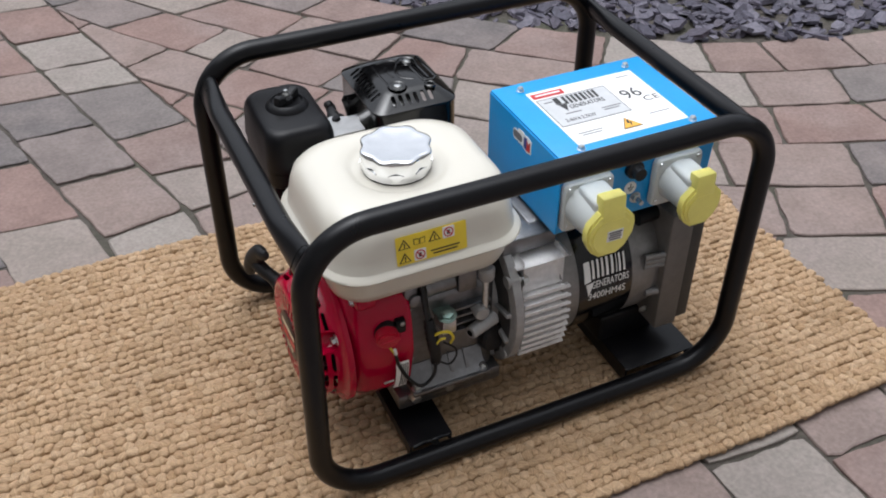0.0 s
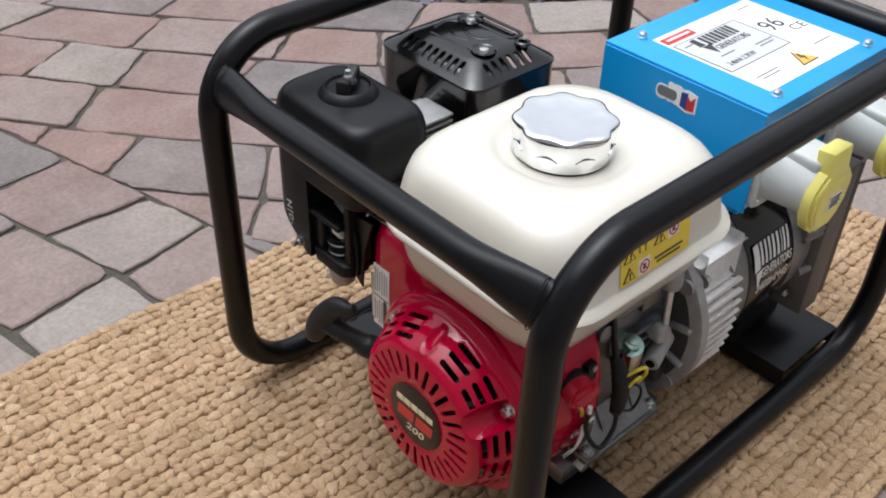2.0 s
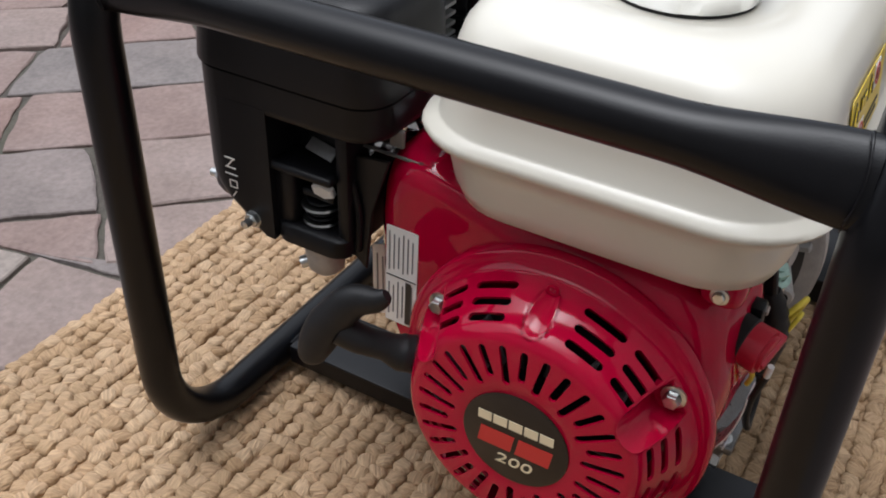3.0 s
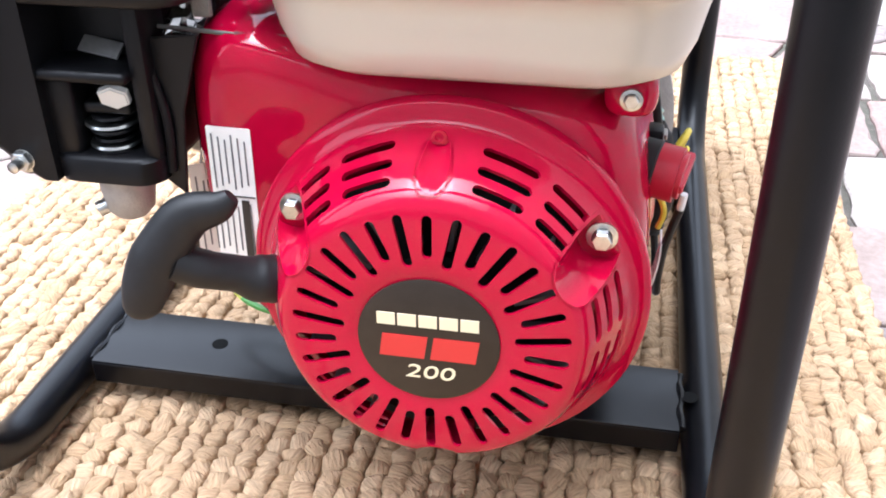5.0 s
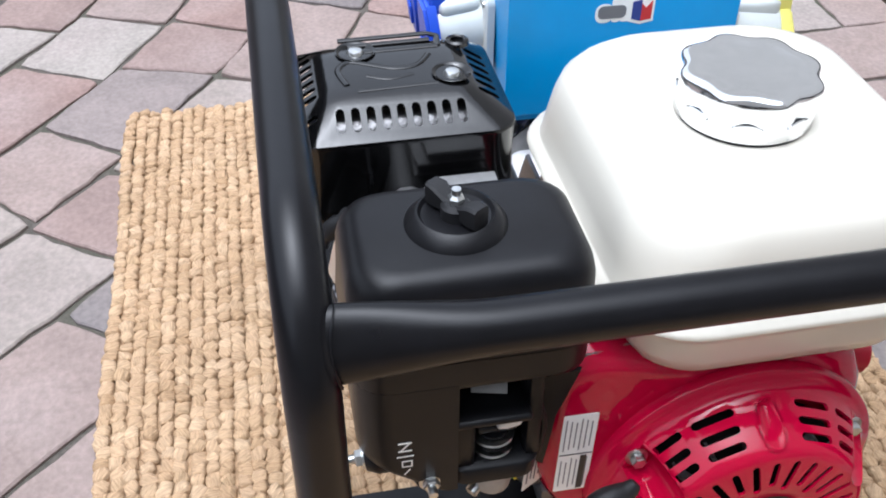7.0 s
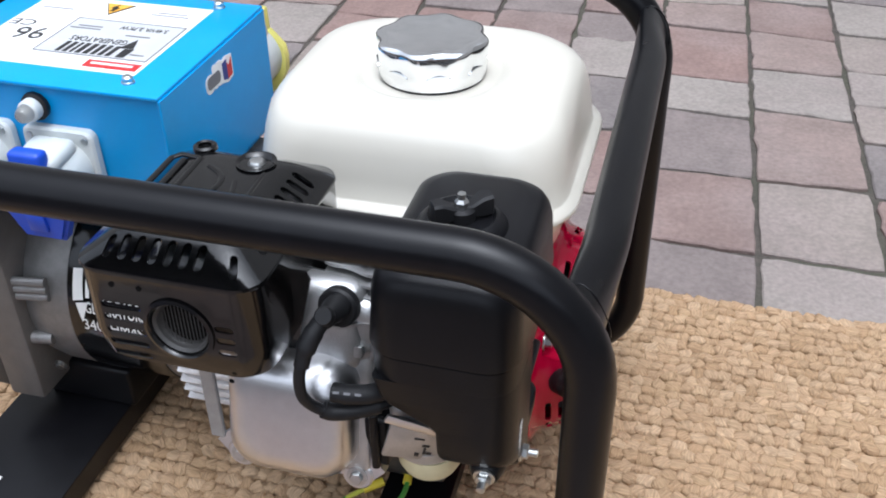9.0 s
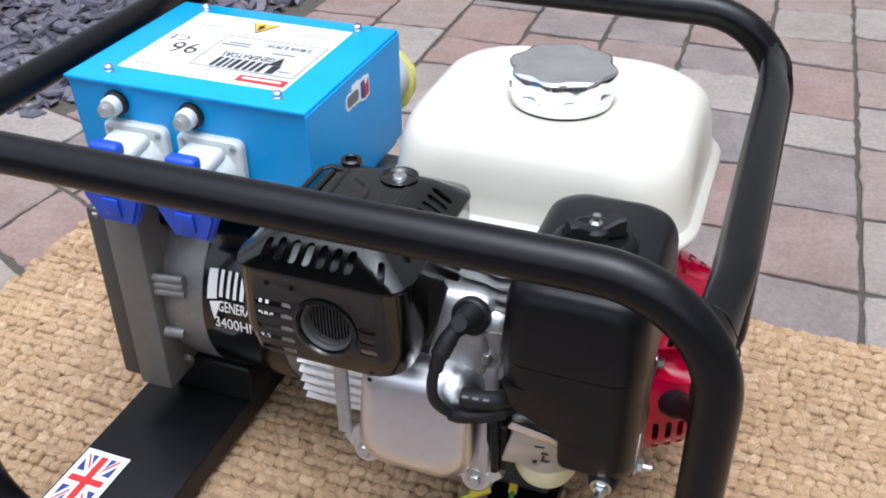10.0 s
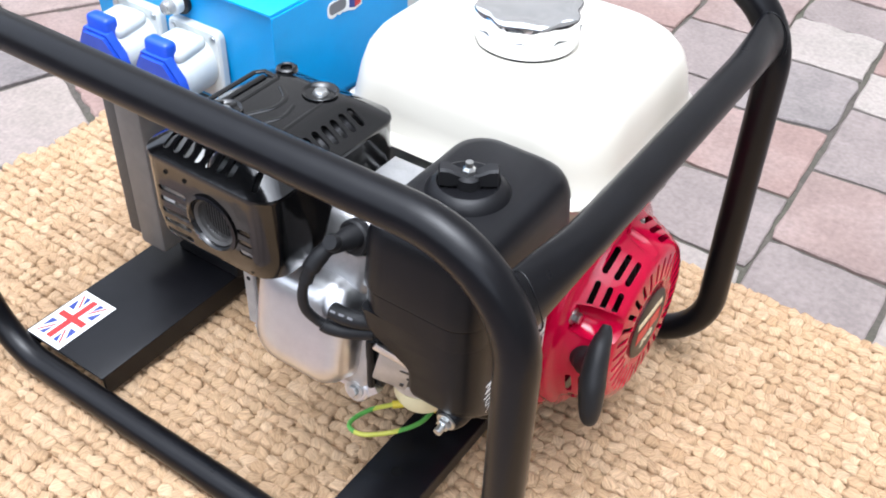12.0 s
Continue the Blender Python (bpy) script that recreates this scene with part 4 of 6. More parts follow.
part("switch_lead", tube(smooth_path([(-0.190, -0.160, 0.200), (-0.188, -0.166, 0.190), (-0.183, -0.168, 0.180), (-0.180, -0.166, 0.170)], 5), 0.0016, 8), M_YWIRE, dip)

# data labels on the shroud
lb_m = on_face((-0.2368, 0.0505, 0.196), (0, -1, -0.02), (0, -0.04, 1))
lab = part("data_label", flat(0.023, 0.076, lb_m, r=0.001), M_LABEL, shroud, "white engine data sticker", smooth=0)
for k in range(6):
    part("text_line", flat(0.0007, 0.03 - 0.003 * (k % 3), lb_m @ Matrix.Translation((-0.009 + 0.0034 * k, 0.019, 0.0005))), M_GREYINK, lab, smooth=0)
    part("text_line", flat(0.0007, 0.03 - 0.004 * ((k + 1) % 3), lb_m @ Matrix.Translation((-0.009 + 0.0034 * k, -0.019, 0.0005))), M_GREYINK, lab, smooth=0)
part("serial_bar", flat(0.004, 0.034, lb_m @ Matrix.Translation((0.0055, -0.019, 0.0006))), M_INK, lab, smooth=0)
part("divider", flat(0.022, 0.0006, lb_m @ Matrix.Translation((0, 0, 0.0006))), M_INK, lab, smooth=0)

lb2_m = on_face((-0.2215, 0.0725, 0.176), (0.5, -0.87, 0), (0.02, -0.14, 1))
lab2 = part("data_label", flat(0.017, 0.060, lb2_m, r=0.001), M_LABEL, shroud, "narrow white engine sticker", smooth=0)
for k in range(4):
    part("text_line", flat(0.0009, 0.046 - 0.006 * (k % 2), lb2_m @ Matrix.Translation((-0.0055 + 0.0036 * k, 0, 0.0005))), M_GREYINK, lab2, smooth=0)

# ---- air cleaner ----
ACX, ACY = -0.2088, 0.1200
ac = part("air_cleaner", rr_loft(ACX, ACY, [(0.2985, 0.0905, 0.1345, 0.022), (0.2995, 0.0922, 0.1364, 0.022), (0.3030, 0.0926, 0.1368, 0.022), (0.3198, 0.0928, 0.137, 0.022), (0.3203, 0.0913, 0.1355, 0.022), (0.3215, 0.0913, 0.1355, 0.022), (0.3221, 0.0951, 0.1393, 0.022), (0.3238, 0.0955, 0.1397, 0.022), (0.3428, 0.0928, 0.137, 0.022), (0.3598, 0.0913, 0.1355, 0.022), (0.3678, 0.0883, 0.1325, 0.023), (0.3733, 0.0833, 0.1275, 0.023), (0.3768, 0.0753, 0.1195, 0.022), (0.3783, 0.0643, 0.1085, 0.02)], n=7), M_AC, gen, "matt black plastic air cleaner housing", smooth=55)
def side_wall(z, xr, ye, r):
    """Plan of the lower housing at one level: straight front, a rounded outer corner, a stepped inner edge."""
    x0 = -0.2552
    arc = [(x0 + r - r * math.cos(radians(15 * k)), ye - r + r * math.sin(radians(15 * k))) for k in range(7)]
    rim = [(xr - 0.004, ye), (xr - 0.0012, ye - 0.0012), (xr, ye - 0.004), (xr, 0.1300), (x0, 0.1300)]
    return [(x, y, z) for x, y in arc + rim]


part("lower_housing", loft([side_wall(*q) for q in (
    (0.3020, -0.1660, 0.1884, 0.022), (0.2870, -0.1710, 0.1884, 0.022), (0.2820, -0.1760, 0.1884, 0.022), (0.2680, -0.2020, 0.1884, 0.022), (0.2640, -0.2055, 0.1884, 0.022), (0.2460, -0.2060, 0.1878, 0.021),
    (0.2410, -0.2065, 0.1862, 0.020), (0.2370, -0.2070, 0.1830, 0.018), (0.2310, -0.2080, 0.1760, 0.015), (0.2215, -0.2080, 0.1620, 0.012), (0.2125, -0.2090, 0.1500, 0.010), (0.2090, -0.2100, 0.1430, 0.008))]), M_AC, ac, smooth=50)
part("inlet_body", box(-0.2270, -0.1900, 0.0780, 0.1350, 0.2080, 0.3010, 0.006, 2), M_AC, ac)
part("window_sill", box(-0.2540, -0.2230, 0.0850, 0.1345, 0.2610, 0.2670, 0.0026, 3), M_AC, ac)
part("front_panel", box(-0.2490, -0.2200, 0.1175, 0.1345, 0.2180, 0.2630, 0.004, 3), M_AC, ac)
part("bottom_rim", rr_loft(-0.2340, 0.1060, [(0.2070, 0.030, 0.050, 0.011), (0.2085, 0.037, 0.057, 0.013), (0.2205, 0.038, 0.058, 0.013), (0.2225, 0.034, 0.054, 0.012)]), M_AC, ac, smooth=50)
part("window_jamb", box(-0.2470, -0.2200, 0.0770, 0.0865, 0.2200, 0.3010, 0.003, 2), M_AC, ac)
NX, NY = -0.2068, 0.1236
knob_dish = part("dish", lathe([(0.0288, 0.3765), (0.0280, 0.3792), (0.0222, 0.3858), (0.0208, 0.3862), (0.019, 0.3838), (0.010, 0.3830), (0, 0.3830)], (NX, NY, 0), "z", 40, close=False), M_AC, ac)


def wing_nut():
    """Moulded bow-tie wing nut."""
    b = lathe([(0, 0.381), (0.0085, 0.381), (0.0085, 0.388), (0.0065, 0.390), (0, 0.390)], (0, 0, 0), "z", 20)
    wing = []
    for x, w, z in ((-0.0195, 0.0036, 0.3935), (-0.0185, 0.0052, 0.3955), (-0.013, 0.0058, 0.3955), (-0.006, 0.0048, 0.3915), (0, 0.0046, 0.3895), (0.006, 0.0048, 0.3915), (0.013, 0.0058, 0.3955), (0.0185, 0.0052, 0.3955), (0.0195, 0.0036, 0.3935)):
        wing.append([(x, -w, 0.3835), (x, w, 0.3835), (x, w, z - 0.0015), (x, w * 0.7, z), (x, -w * 0.7, z), (x, -w, z - 0.0015)])
    return moved(merge(b, loft(wing)), Matrix.Translation((NX, NY, 0.002)) @ pose(0, 0, 0, 0, 0, 34))


nut = part("wing_nut", wing_nut(), M_RUBBER, ac, smooth=35)
part("stud", merge(rod((NX, NY, 0.389), (NX, NY, 0.4005), 0.0026, 12), lathe([(0.0046, 0.3895), (0.0046, 0.3950), (0.003, 0.3968), (0, 0.3968)], (NX, NY, 0), "z", 6)), M_ZINC, nut)
for at, axis in (((-0.2535, 0.1465, 0.2195), (-1, 0, 0)), ((-0.2372, 0.1842, 0.2305), (0, 1, -0.1))):
    boss = part("boss", lathe([(0.0140, -0.030), (0.0115, -0.007), (0.0088, -0.0006), (0.0080, 0), (0, 0)], at, axis, 24, close=False), M_AC, ac)
    part("fixing_nut", hex_bolt(at, axis, 0.0053, 0.0055, 0.0072, stub=0.006), M_ZINC, boss)
# choke slot in the side, with its lever and linkage
lever = part("choke_lever", extrude_outline([(0.0085 * math.cos(radians(20 + 60 * k)), 0.0072 * math.sin(radians(20 + 60 * k))) for k in range(6)], 0.004, on_face((-0.2430, 0.0970, 0.2530), (0, -1, 0.15), (-0.45, 0.1, 1)), 0.0008), M_WPLAS, ac, "white nylon choke lever")
part("lever_arm", box(-0.243, -0.228, 0.091, 0.116, 0.2415, 0.2475, 0.002), M_AC, ac)
part("choke_plate", moved(box(-0.0008, 0.0008, -0.011, 0.011, -0.0045, 0.0045, 0.0003, 1), Matrix.Translation((-0.2310, 0.1070, 0.2715)) @ pose(0, 0, 0, 10, 50, 0)), M_STATOR, ac)
for k, (y, z) in enumerate(((0.083, 0.246), (0.0815, 0.237), (0.0845, 0.231))):
    part("linkage_screw", lathe([(0, 0), (0.0022, 0), (0.0022, 0.003), (0, 0.003)], (-0.2365, y, z), (-1, 0, 0), 10), M_CAST, ac)
part("governor_rod", rod((-0.2290, 0.0800, 0.2830), (-0.2240, 0.0400, 0.2790), 0.0011, 8), M_BELL, ac)
part("governor_spring", tube([(-0.2240 + 0.00012 * k, 0.0410 - 0.00050 * k, 0.2790 - 0.00005 * k) for k in range(60)], 0.0016, 8, radii=[0.0013 + 0.0006 * (k % 2) for k in range(60)]), M_BELL, ac)
for z, r, m in ((0.2225, 0.0120, M_AC), (0.2245, 0.0130, M_ZINC), (0.2275, 0.0105, M_AC), (0.2320, 0.0118, M_AC), (0.2355, 0.0138, M_ZINC), (0.2385, 0.0100, M_AC)):
    part("throttle_ring", lathe([(0, 0), (r - 0.0006, 0), (r, 0.0006), (r - 0.0006, 0.0018), (0, 0.0018)], (-0.2360, 0.1050, z), "z", 26), m, ac)
governor = part("governor_plate", extrude_outline([(-0.0870, 0.2790), (-0.0850, 0.2620), (-0.0815, 0.2320), (-0.0840, 0.2090), (-0.0710, 0.1980), (-0.0690, 0.2150), (-0.0655, 0.2440), (-0.0570, 0.2710), (-0.0530, 0.2830)], 0.0022, on_face((-0.2360, 0, 0), (0, -1, 0), (0, 0, 1)), 0.0006), M_AC, ac)
part("plate_rib", tube(smooth_path([(-0.2395, 0.0830, 0.2740), (-0.2400, 0.0770, 0.2560), (-0.2400, 0.0740, 0.2380), (-0.2395, 0.0760, 0.2120)], 5), 0.0024, 10), M_AC, governor)
part("plate_screw", lathe([(0, 0), (0.0026, 0), (0.0026, 0.002), (0, 0.0024)], (-0.2382, 0.0790, 0.2500), (-1, 0, 0), 12), M_BOWL, governor)
choke_m = on_face((-0.2551, 0.1615, 0.247), (0, -1, 0), (-0.02, 0, 1))
for x, y, w, h, turn in ((0, 0.0130, 0.008, 0.0009, 0), (0, 0.0060, 0.008, 0.0009, 0), (0, 0.0095, 0.0009, 0.008, -40), (0, 0.0010, 0.010, 0.0008, 0), (0.001, -0.0035, 0.0055, 0.0008, 0),
                          (0.001, -0.0085, 0.0055, 0.0008, 0), (-0.0018, -0.0060, 0.0008, 0.0055, 0), (0.0038, -0.0060, 0.0008, 0.0055, 0), (0.0010, -0.0135, 0.0008, 0.0060, -35)):
    part("choke_mark", flat(w, h, choke_m @ Matrix.Translation((x, y, 0)) @ pose(0, 0, 0, 0, 0, turn)), M_WHITEINK, ac, smooth=0)



def crumple(corners, amp, seed):
    """A creased sheet of thin foil over four corners."""
    rng = random.Random(seed)
    steps = [k / 7 for k in range(8)]
    bm = plate(*corners, steps, steps, thick=0)
    for v in bm.verts:
        v.co += Vector((rng.gauss(0, amp), rng.gauss(0, amp * 0.6), rng.gauss(0, amp * 0.6)))
    bmesh.ops.solidify(bm, geom=bm.faces[:], thickness=0.0004)
    return bm


foil = part("foil_wrap", crumple([(-0.2270, 0.0800, 0.2780), (-0.2240, 0.0560, 0.2800), (-0.2130, 0.0510, 0.2985), (-0.2160, 0.0720, 0.2960)], 0.0018, 3), M_FOIL, gen, "crumpled silver foil beside the tank", smooth=12)
part("foil_end", crumple([(-0.2160, 0.0460, 0.3000), (-0.2140, 0.0240, 0.2985), (-0.2040, 0.0290, 0.3110), (-0.2060, 0.0450, 0.3150)], 0.0016, 8), M_FOIL, foil, smooth=12)
part("foil_clip", box(-0.2290, -0.2260, 0.0490, 0.0590, 0.2880, 0.3000, 0.001, 1), M_BELL, foil)

# ---- carburettor and fuel bowl ----
carb = part("carburettor", merge(box(-0.2050, -0.1670, 0.1050, 0.1640, 0.2150, 0.2560, 0.005, 3), lathe([(0, 0.209), (0.0225, 0.209), (0.0240, 0.211), (0.0240, 0.219), (0, 0.219)], (-0.1880, 0.1440, 0), "z", 32)), M_HEAD, gen, "bright cast aluminium carburettor with yellowish float bowl")
carb_m = on_face((-0.1870, 0.1700, 0.2350), (-1, -0.35, -0.25), (-0.2, 0, 1))
cface = part("lever_plate", moved(box(-0.0185, 0.0185, -0.0190, 0.0190, -0.004, 0.0, 0.0016, 2), carb_m), M_HEAD, carb)
for k, (x, y, w, h) in enumerate(((0.0085, -0.004, 0.005, 0.0016), (0.0085, -0.009, 0.0016, 0.006), (0.0115, -0.011, 0.004, 0.0016), (0.003, 0.002, 0.007, 0.0012), (0.004, -0.013, 0.003, 0.003))):
    part("plate_mark", flat(w, h, carb_m @ Matrix.Translation((x, y, 0.0002))), M_INK, cface, smooth=0)
part("fuel_lever", moved(box(-0.0210, 0.0210, -0.0035, 0.0035, 0.0, 0.0028, 0.001, 2), carb_m @ Matrix.Translation((-0.003, 0.0165, 0.001)) @ pose(0, 0, 0, 0, 0, -14)), M_SATIN, carb)
part("fuel_bowl", lathe([(0, 0.1880), (0.012, 0.1880), (0.0195, 0.1905), (0.0225, 0.1970), (0.0228, 0.2090), (0, 0.2090)], (-0.1900, 0.1440, 0), "z", 32), M_BOWL, carb)
part("drain_cup", lathe([(0, 0.1840), (0.0085, 0.1840), (0.0120, 0.1880), (0.0138, 0.1990), (0.0138, 0.2090), (0, 0.2090)], (-0.2360, 0.1040, 0), "z", 24), M_FLANGE, carb)
part("drain_screw", rod((-0.2400, 0.1140, 0.1900), (-0.2440, 0.1190, 0.1880), 0.0042, 12), M_ZINC, carb)
part("carb_bracket", merge(box(-0.1660, -0.1500, 0.1450, 0.1640, 0.1980, 0.2400, 0.002), rod((-0.1580, 0.1670, 0.2480), (-0.1580, 0.1670, 0.2000), 0.003)), M_AC, carb)

# ---- cylinder head, valve cover ----
VT = 13


def tilt(at):
    """The cylinder leans back by VT degrees; y runs out along it."""
    return Matrix.Translation(at) @ pose(0, 0, 0, VT, 0, 0)


cyl_m = tilt((-0.103, 0.158, 0.250))
cyl = part("cylinder", moved(merge(box(-0.06, 0.06, -0.16, -0.02, -0.055, 0.055, 0.012)), cyl_m), M_CAST, gen, "cast aluminium cylinder barrel with cooling fins")
for k in range(7):
    part("cooling_fin", moved(box(-0.062, 0.066, -0.145 + 0.017 * k, -0.1415 + 0.017 * k, -0.06, 0.077 - 0.001 * k, 0.0012, 1), cyl_m), M_CAST, cyl)
head = part("cylinder_head", moved(merge(box(-0.052, 0.052, -0.03, 0.0, -0.06, 0.06, 0.006), box(-0.045, 0.03, -0.02, 0.006, 0.02, 0.085, 0.012)), cyl_m), M_HEAD, gen, "cast aluminium cylinder head")
part("head_face", box(-0.160, -0.116, 0.100, 0.148, 0.268, 0.322, 0.010, 3), M_HEAD, head)
for k in range(6):
    edge = [(-0.116 - 0.046 * i / 12, 0.144 - 0.0055 * k + 0.011 * math.sin(math.pi * i / 12) + 0.004 * math.sin(2.2 * math.pi * i / 12 + 0.5 * k)) for i in range(13)]
    part("head_fin", extrude_outline([(-0.162, 0.080), (-0.116, 0.080)] + edge, 0.0022, Matrix.Translation((0, 0, 0.307 + 0.0068 * k))), M_HEAD, head)
part("plug_seat", lathe([(0, 0), (0.0135, 0), (0.0135, 0.006), (0.012, 0.0075), (0, 0.0075)], (-0.1335, 0.146, 0.3195), (0.05, 1, 0.25), 28), M_RUBBER, head)
vc_secs = []
for y, w, h, r in ((-0.004, 0.098, 0.106, 0.02), (0.001, 0.098, 0.106, 0.02), (0.0012, 0.089, 0.093, 0.022), (0.018, 0.086, 0.089, 0.022), (0.025, 0.082, 0.084, 0.022), (0.030, 0.074, 0.075, 0.021), (0.0330, 0.062, 0.062, 0.018), (0.0342, 0.046, 0.046, 0.014)):
    vc_secs.append([(x, y, z) for x, z in rounded_rect(w, h, r, 7)])
vcm = tilt((-0.1020, 0.1555, 0.2375))
vcover = part("valve_cover", moved(loft(vc_secs), vcm), M_SATIN, gen, "bright satin aluminium valve cover", smooth=45)
for sx, sz in ((-1, -1), (1, -1), (1, 1), (-1, 1)):
    lug = part("lug", moved(merge(lathe([(0, -0.006), (0.0112, -0.006), (0.0112, 0.003), (0.0098, 0.0042), (0, 0.0042)], (sx * 0.0430, 0, sz * 0.0495), "y", 24), moved(box(-0.0095, 0.0095, -0.006, 0.0025, -0.018, 0.0), Matrix.Translation((sx * 0.0430, 0, sz * 0.0495)) @ pose(0, 0, 0, 0, sx * sz * -45 if sz < 0 else 180 - sx * sz * 45, 0) @ pose(0, 0, 0, 0, 180, 0))), vcm), M_SATIN, vcover)
    part("cover_bolt", moved(hex_bolt((sx * 0.0430, 0.0042, sz * 0.0495), "y", 0.0048, 0.005, 0.0075), vcm), M_ZINC, lug)

# spark plug boot and lead
plug = part("spark_plug_cap", lathe([(0, -0.024), (0.0086, -0.024), (0.0086, -0.016), (0.0070, -0.011), (0.0062, -0.001), (0.0046, 0.001), (0, 0.001)], (-0.1335, 0.176, 0.330), (0.05, 1, 0.25), 24), M_RUBBER, gen, "black rubber spark plug boot and lead")
part("cap_end", lathe([(0, 0), (0.0062, 0), (0.0066, 0.004), (0.0052, 0.0075), (0, 0.0075)], (-0.1345, 0.1735, 0.3315), (-0.1, 0.75, 0.65), 16), M_RUBBER, plug)
part("boot", tube(smooth_path([(-0.1335, 0.174, 0.331), (-0.1295, 0.182, 0.325), (-0.1260, 0.189, 0.316), (-0.1240, 0.193, 0.306)], 5), 0.006, 16, radii=[0.0058] * 5 + [0.0064] * 6 + [0.0050] * 5), M_RUBBER, plug)
lead = smooth_path([(-0.1240, 0.193, 0.308), (-0.1225, 0.1955, 0.296), (-0.1235, 0.195, 0.282), (-0.1290, 0.190, 0.270), (-0.1385, 0.186, 0.2645), (-0.152, 0.180, 0.2635), (-0.168, 0.170, 0.264), (-0.18, 0.155, 0.265)], 7)
part("ignition_lead", tube(lead, 0.0038, 14), M_RUBBER, plug)
part("lead_sleeve", tube(smooth_path([(-0.1330, 0.188, 0.2672), (-0.1385, 0.186, 0.2645), (-0.152, 0.180, 0.2635), (-0.165, 0.172, 0.264)], 5), 0.0058, 14), M_RUBBER, plug)
hose = part("breather_hose", tube(smooth_path([(-0.1390, 0.1840, 0.2800), (-0.153, 0.183, 0.2800), (-0.168, 0.174, 0.2785), (-0.188, 0.150, 0.278)], 7), 0.0064, 16), M_RUBBER, gen, "black rubber breather hose")
for k in range(3):
    part("hose_marking", flat(0.004, 0.0016, on_face((-0.143 - 0.007 * k, 0.1888 - 0.0008 * k, 0.2845), (-1, -0.12, 0), (0, -0.7, 0.7))), M_GREYINK, hose, smooth=0)

# ---- crankcase ----
sump = [(-0.162, 0.0840), (-0.162, 0.0905), (-0.150, 0.0990), (-0.139, 0.1160), (-0.100, 0.1160), (-0.100, 0.0600), (-0.150, 0.0600)]
crank = part("crankcase", merge(
    box(-0.165, -0.028, -0.138, 0.062, 0.066, 0.226, 0.012, 4), box(-0.172, -0.022, -0.150, 0.045, 0.050, 0.073, 0.004, 2),
    loft([[(x, y, z) for y, z in sump] for x in (-0.153, -0.050)])), M_CAST, gen, "cast aluminium engine crankcase with fins and bolts")
part("sump_rim", box(-0.157, -0.046, -0.1665, -0.140, 0.0840, 0.0900, 0.0014, 2), M_CAST, crank)
for x in (-0.149, -0.054):
    part("rim_bolt", hex_bolt((x, -0.1570, 0.0900), "z", 0.0052, 0.0055, 0.0072, stub=0.002), M_ZINC, crank)
for x, z in ((-0.102, 0.0740), (-0.150, 0.0720)):
    part("drain_bolt", hex_bolt((x, -0.1500, z), (0, -1, -0.15), 0.0070, 0.010, 0.009), M_ZINC, crank)
for k in range(4):
    part("case_rib", box(-0.098, -0.040, -0.1485, -0.134, 0.158 + 0.0125 * k, 0.1620 + 0.0125 * k, 0.0014, 2), M_CAST, crank)
for x in (-0.120, -0.096, -0.074):
    part("sump_web", loft([[(x - 0.0022, -0.158, 0.0905), (x + 0.0022, -0.158, 0.0905), (x + 0.0018, -0.137, 0.0905), (x - 0.0018, -0.137, 0.0905)],
                           [(x - 0.0016, -0.1405, 0.1185), (x + 0.0016, -0.1405, 0.1185), (x + 0.0014, -0.137, 0.1185), (x - 0.0014, -0.137, 0.1185)]]), M_CAST, crank)
for x, z in ((-0.152, 0.128), (-0.046, 0.128), (-0.152, 0.216)):
    part("case_bolt", hex_bolt((x, -0.138, z), (0, -1, 0), 0.0046, 0.005, 0.0066), M_ZINC, crank)
# governor shaft, lever and boss
shaft = part("governor_housing", rod((-0.0755, -0.161, 0.1635), (-0.034, -0.146, 0.1650), 0.0088, 22, 0.0100, 0.0014), M_FLANGE, crank)
# thin black disc on the solid end, the shade of a bore
part("bore_shade_disc", lathe([(0, 0), (0.0046, 0), (0.0046, 0.0004), (0, 0.0004)], (-0.0757, -0.1611, 0.1635), (-0.94, -0.34, -0.03), 16), M_DARK, shaft)
gov = part("governor_arm", rod((-0.0515, -0.1535, 0.184), (-0.0500, -0.1500, 0.242), 0.0042, 14), M_ZINC, crank)
part("arm_boss", lathe([(0, 0), (0.0108, 0), (0.0112, 0.004), (0.0100, 0.020), (0.0085, 0.022), (0, 0.022)], (-0.0545, -0.138, 0.1875), (-0.15, -1, 0), 22), M_FLANGE, gov)
part("arm_head", lathe([(0, 0), (0.0098, 0), (0.0108, 0.003), (0.0108, 0.015), (0.0085, 0.018), (0, 0.018)], (-0.0490, -0.1490, 0.238), "z", 20), M_FLANGE, gov)
part("upper_block", box(-0.087, -0.060, -0.149, -0.120, 0.224, 0.266, 0.004, 2), M_CAST, crank)
part("breather_barrel", rod((-0.132, -0.138, 0.243), (-0.090, -0.138, 0.244), 0.0135, 22, None, 0.002), M_CAST, crank)
part("case_lug", merge(box(-0.160, -0.141, -0.150, -0.128, 0.222, 0.256, 0.004, 2), lathe([(0, 0), (0.0085, 0), (0.0085, 0.006), (0.004, 0.0075), (0, 0.0075)], (-0.146, -0.149, 0.238), (0, -1, 0.1), 18)), M_CAST, crank)
part("rubber_plug", lathe([(0, 0), (0.0190, 0), (0.0205, 0.002), (0.0205, 0.011), (0.0180, 0.0145), (0.0120, 0.0155), (0, 0.0155)], (-0.035, -0.134, 0.124), (0.3, -1, 0.1), 28), M_RUBBER, crank)
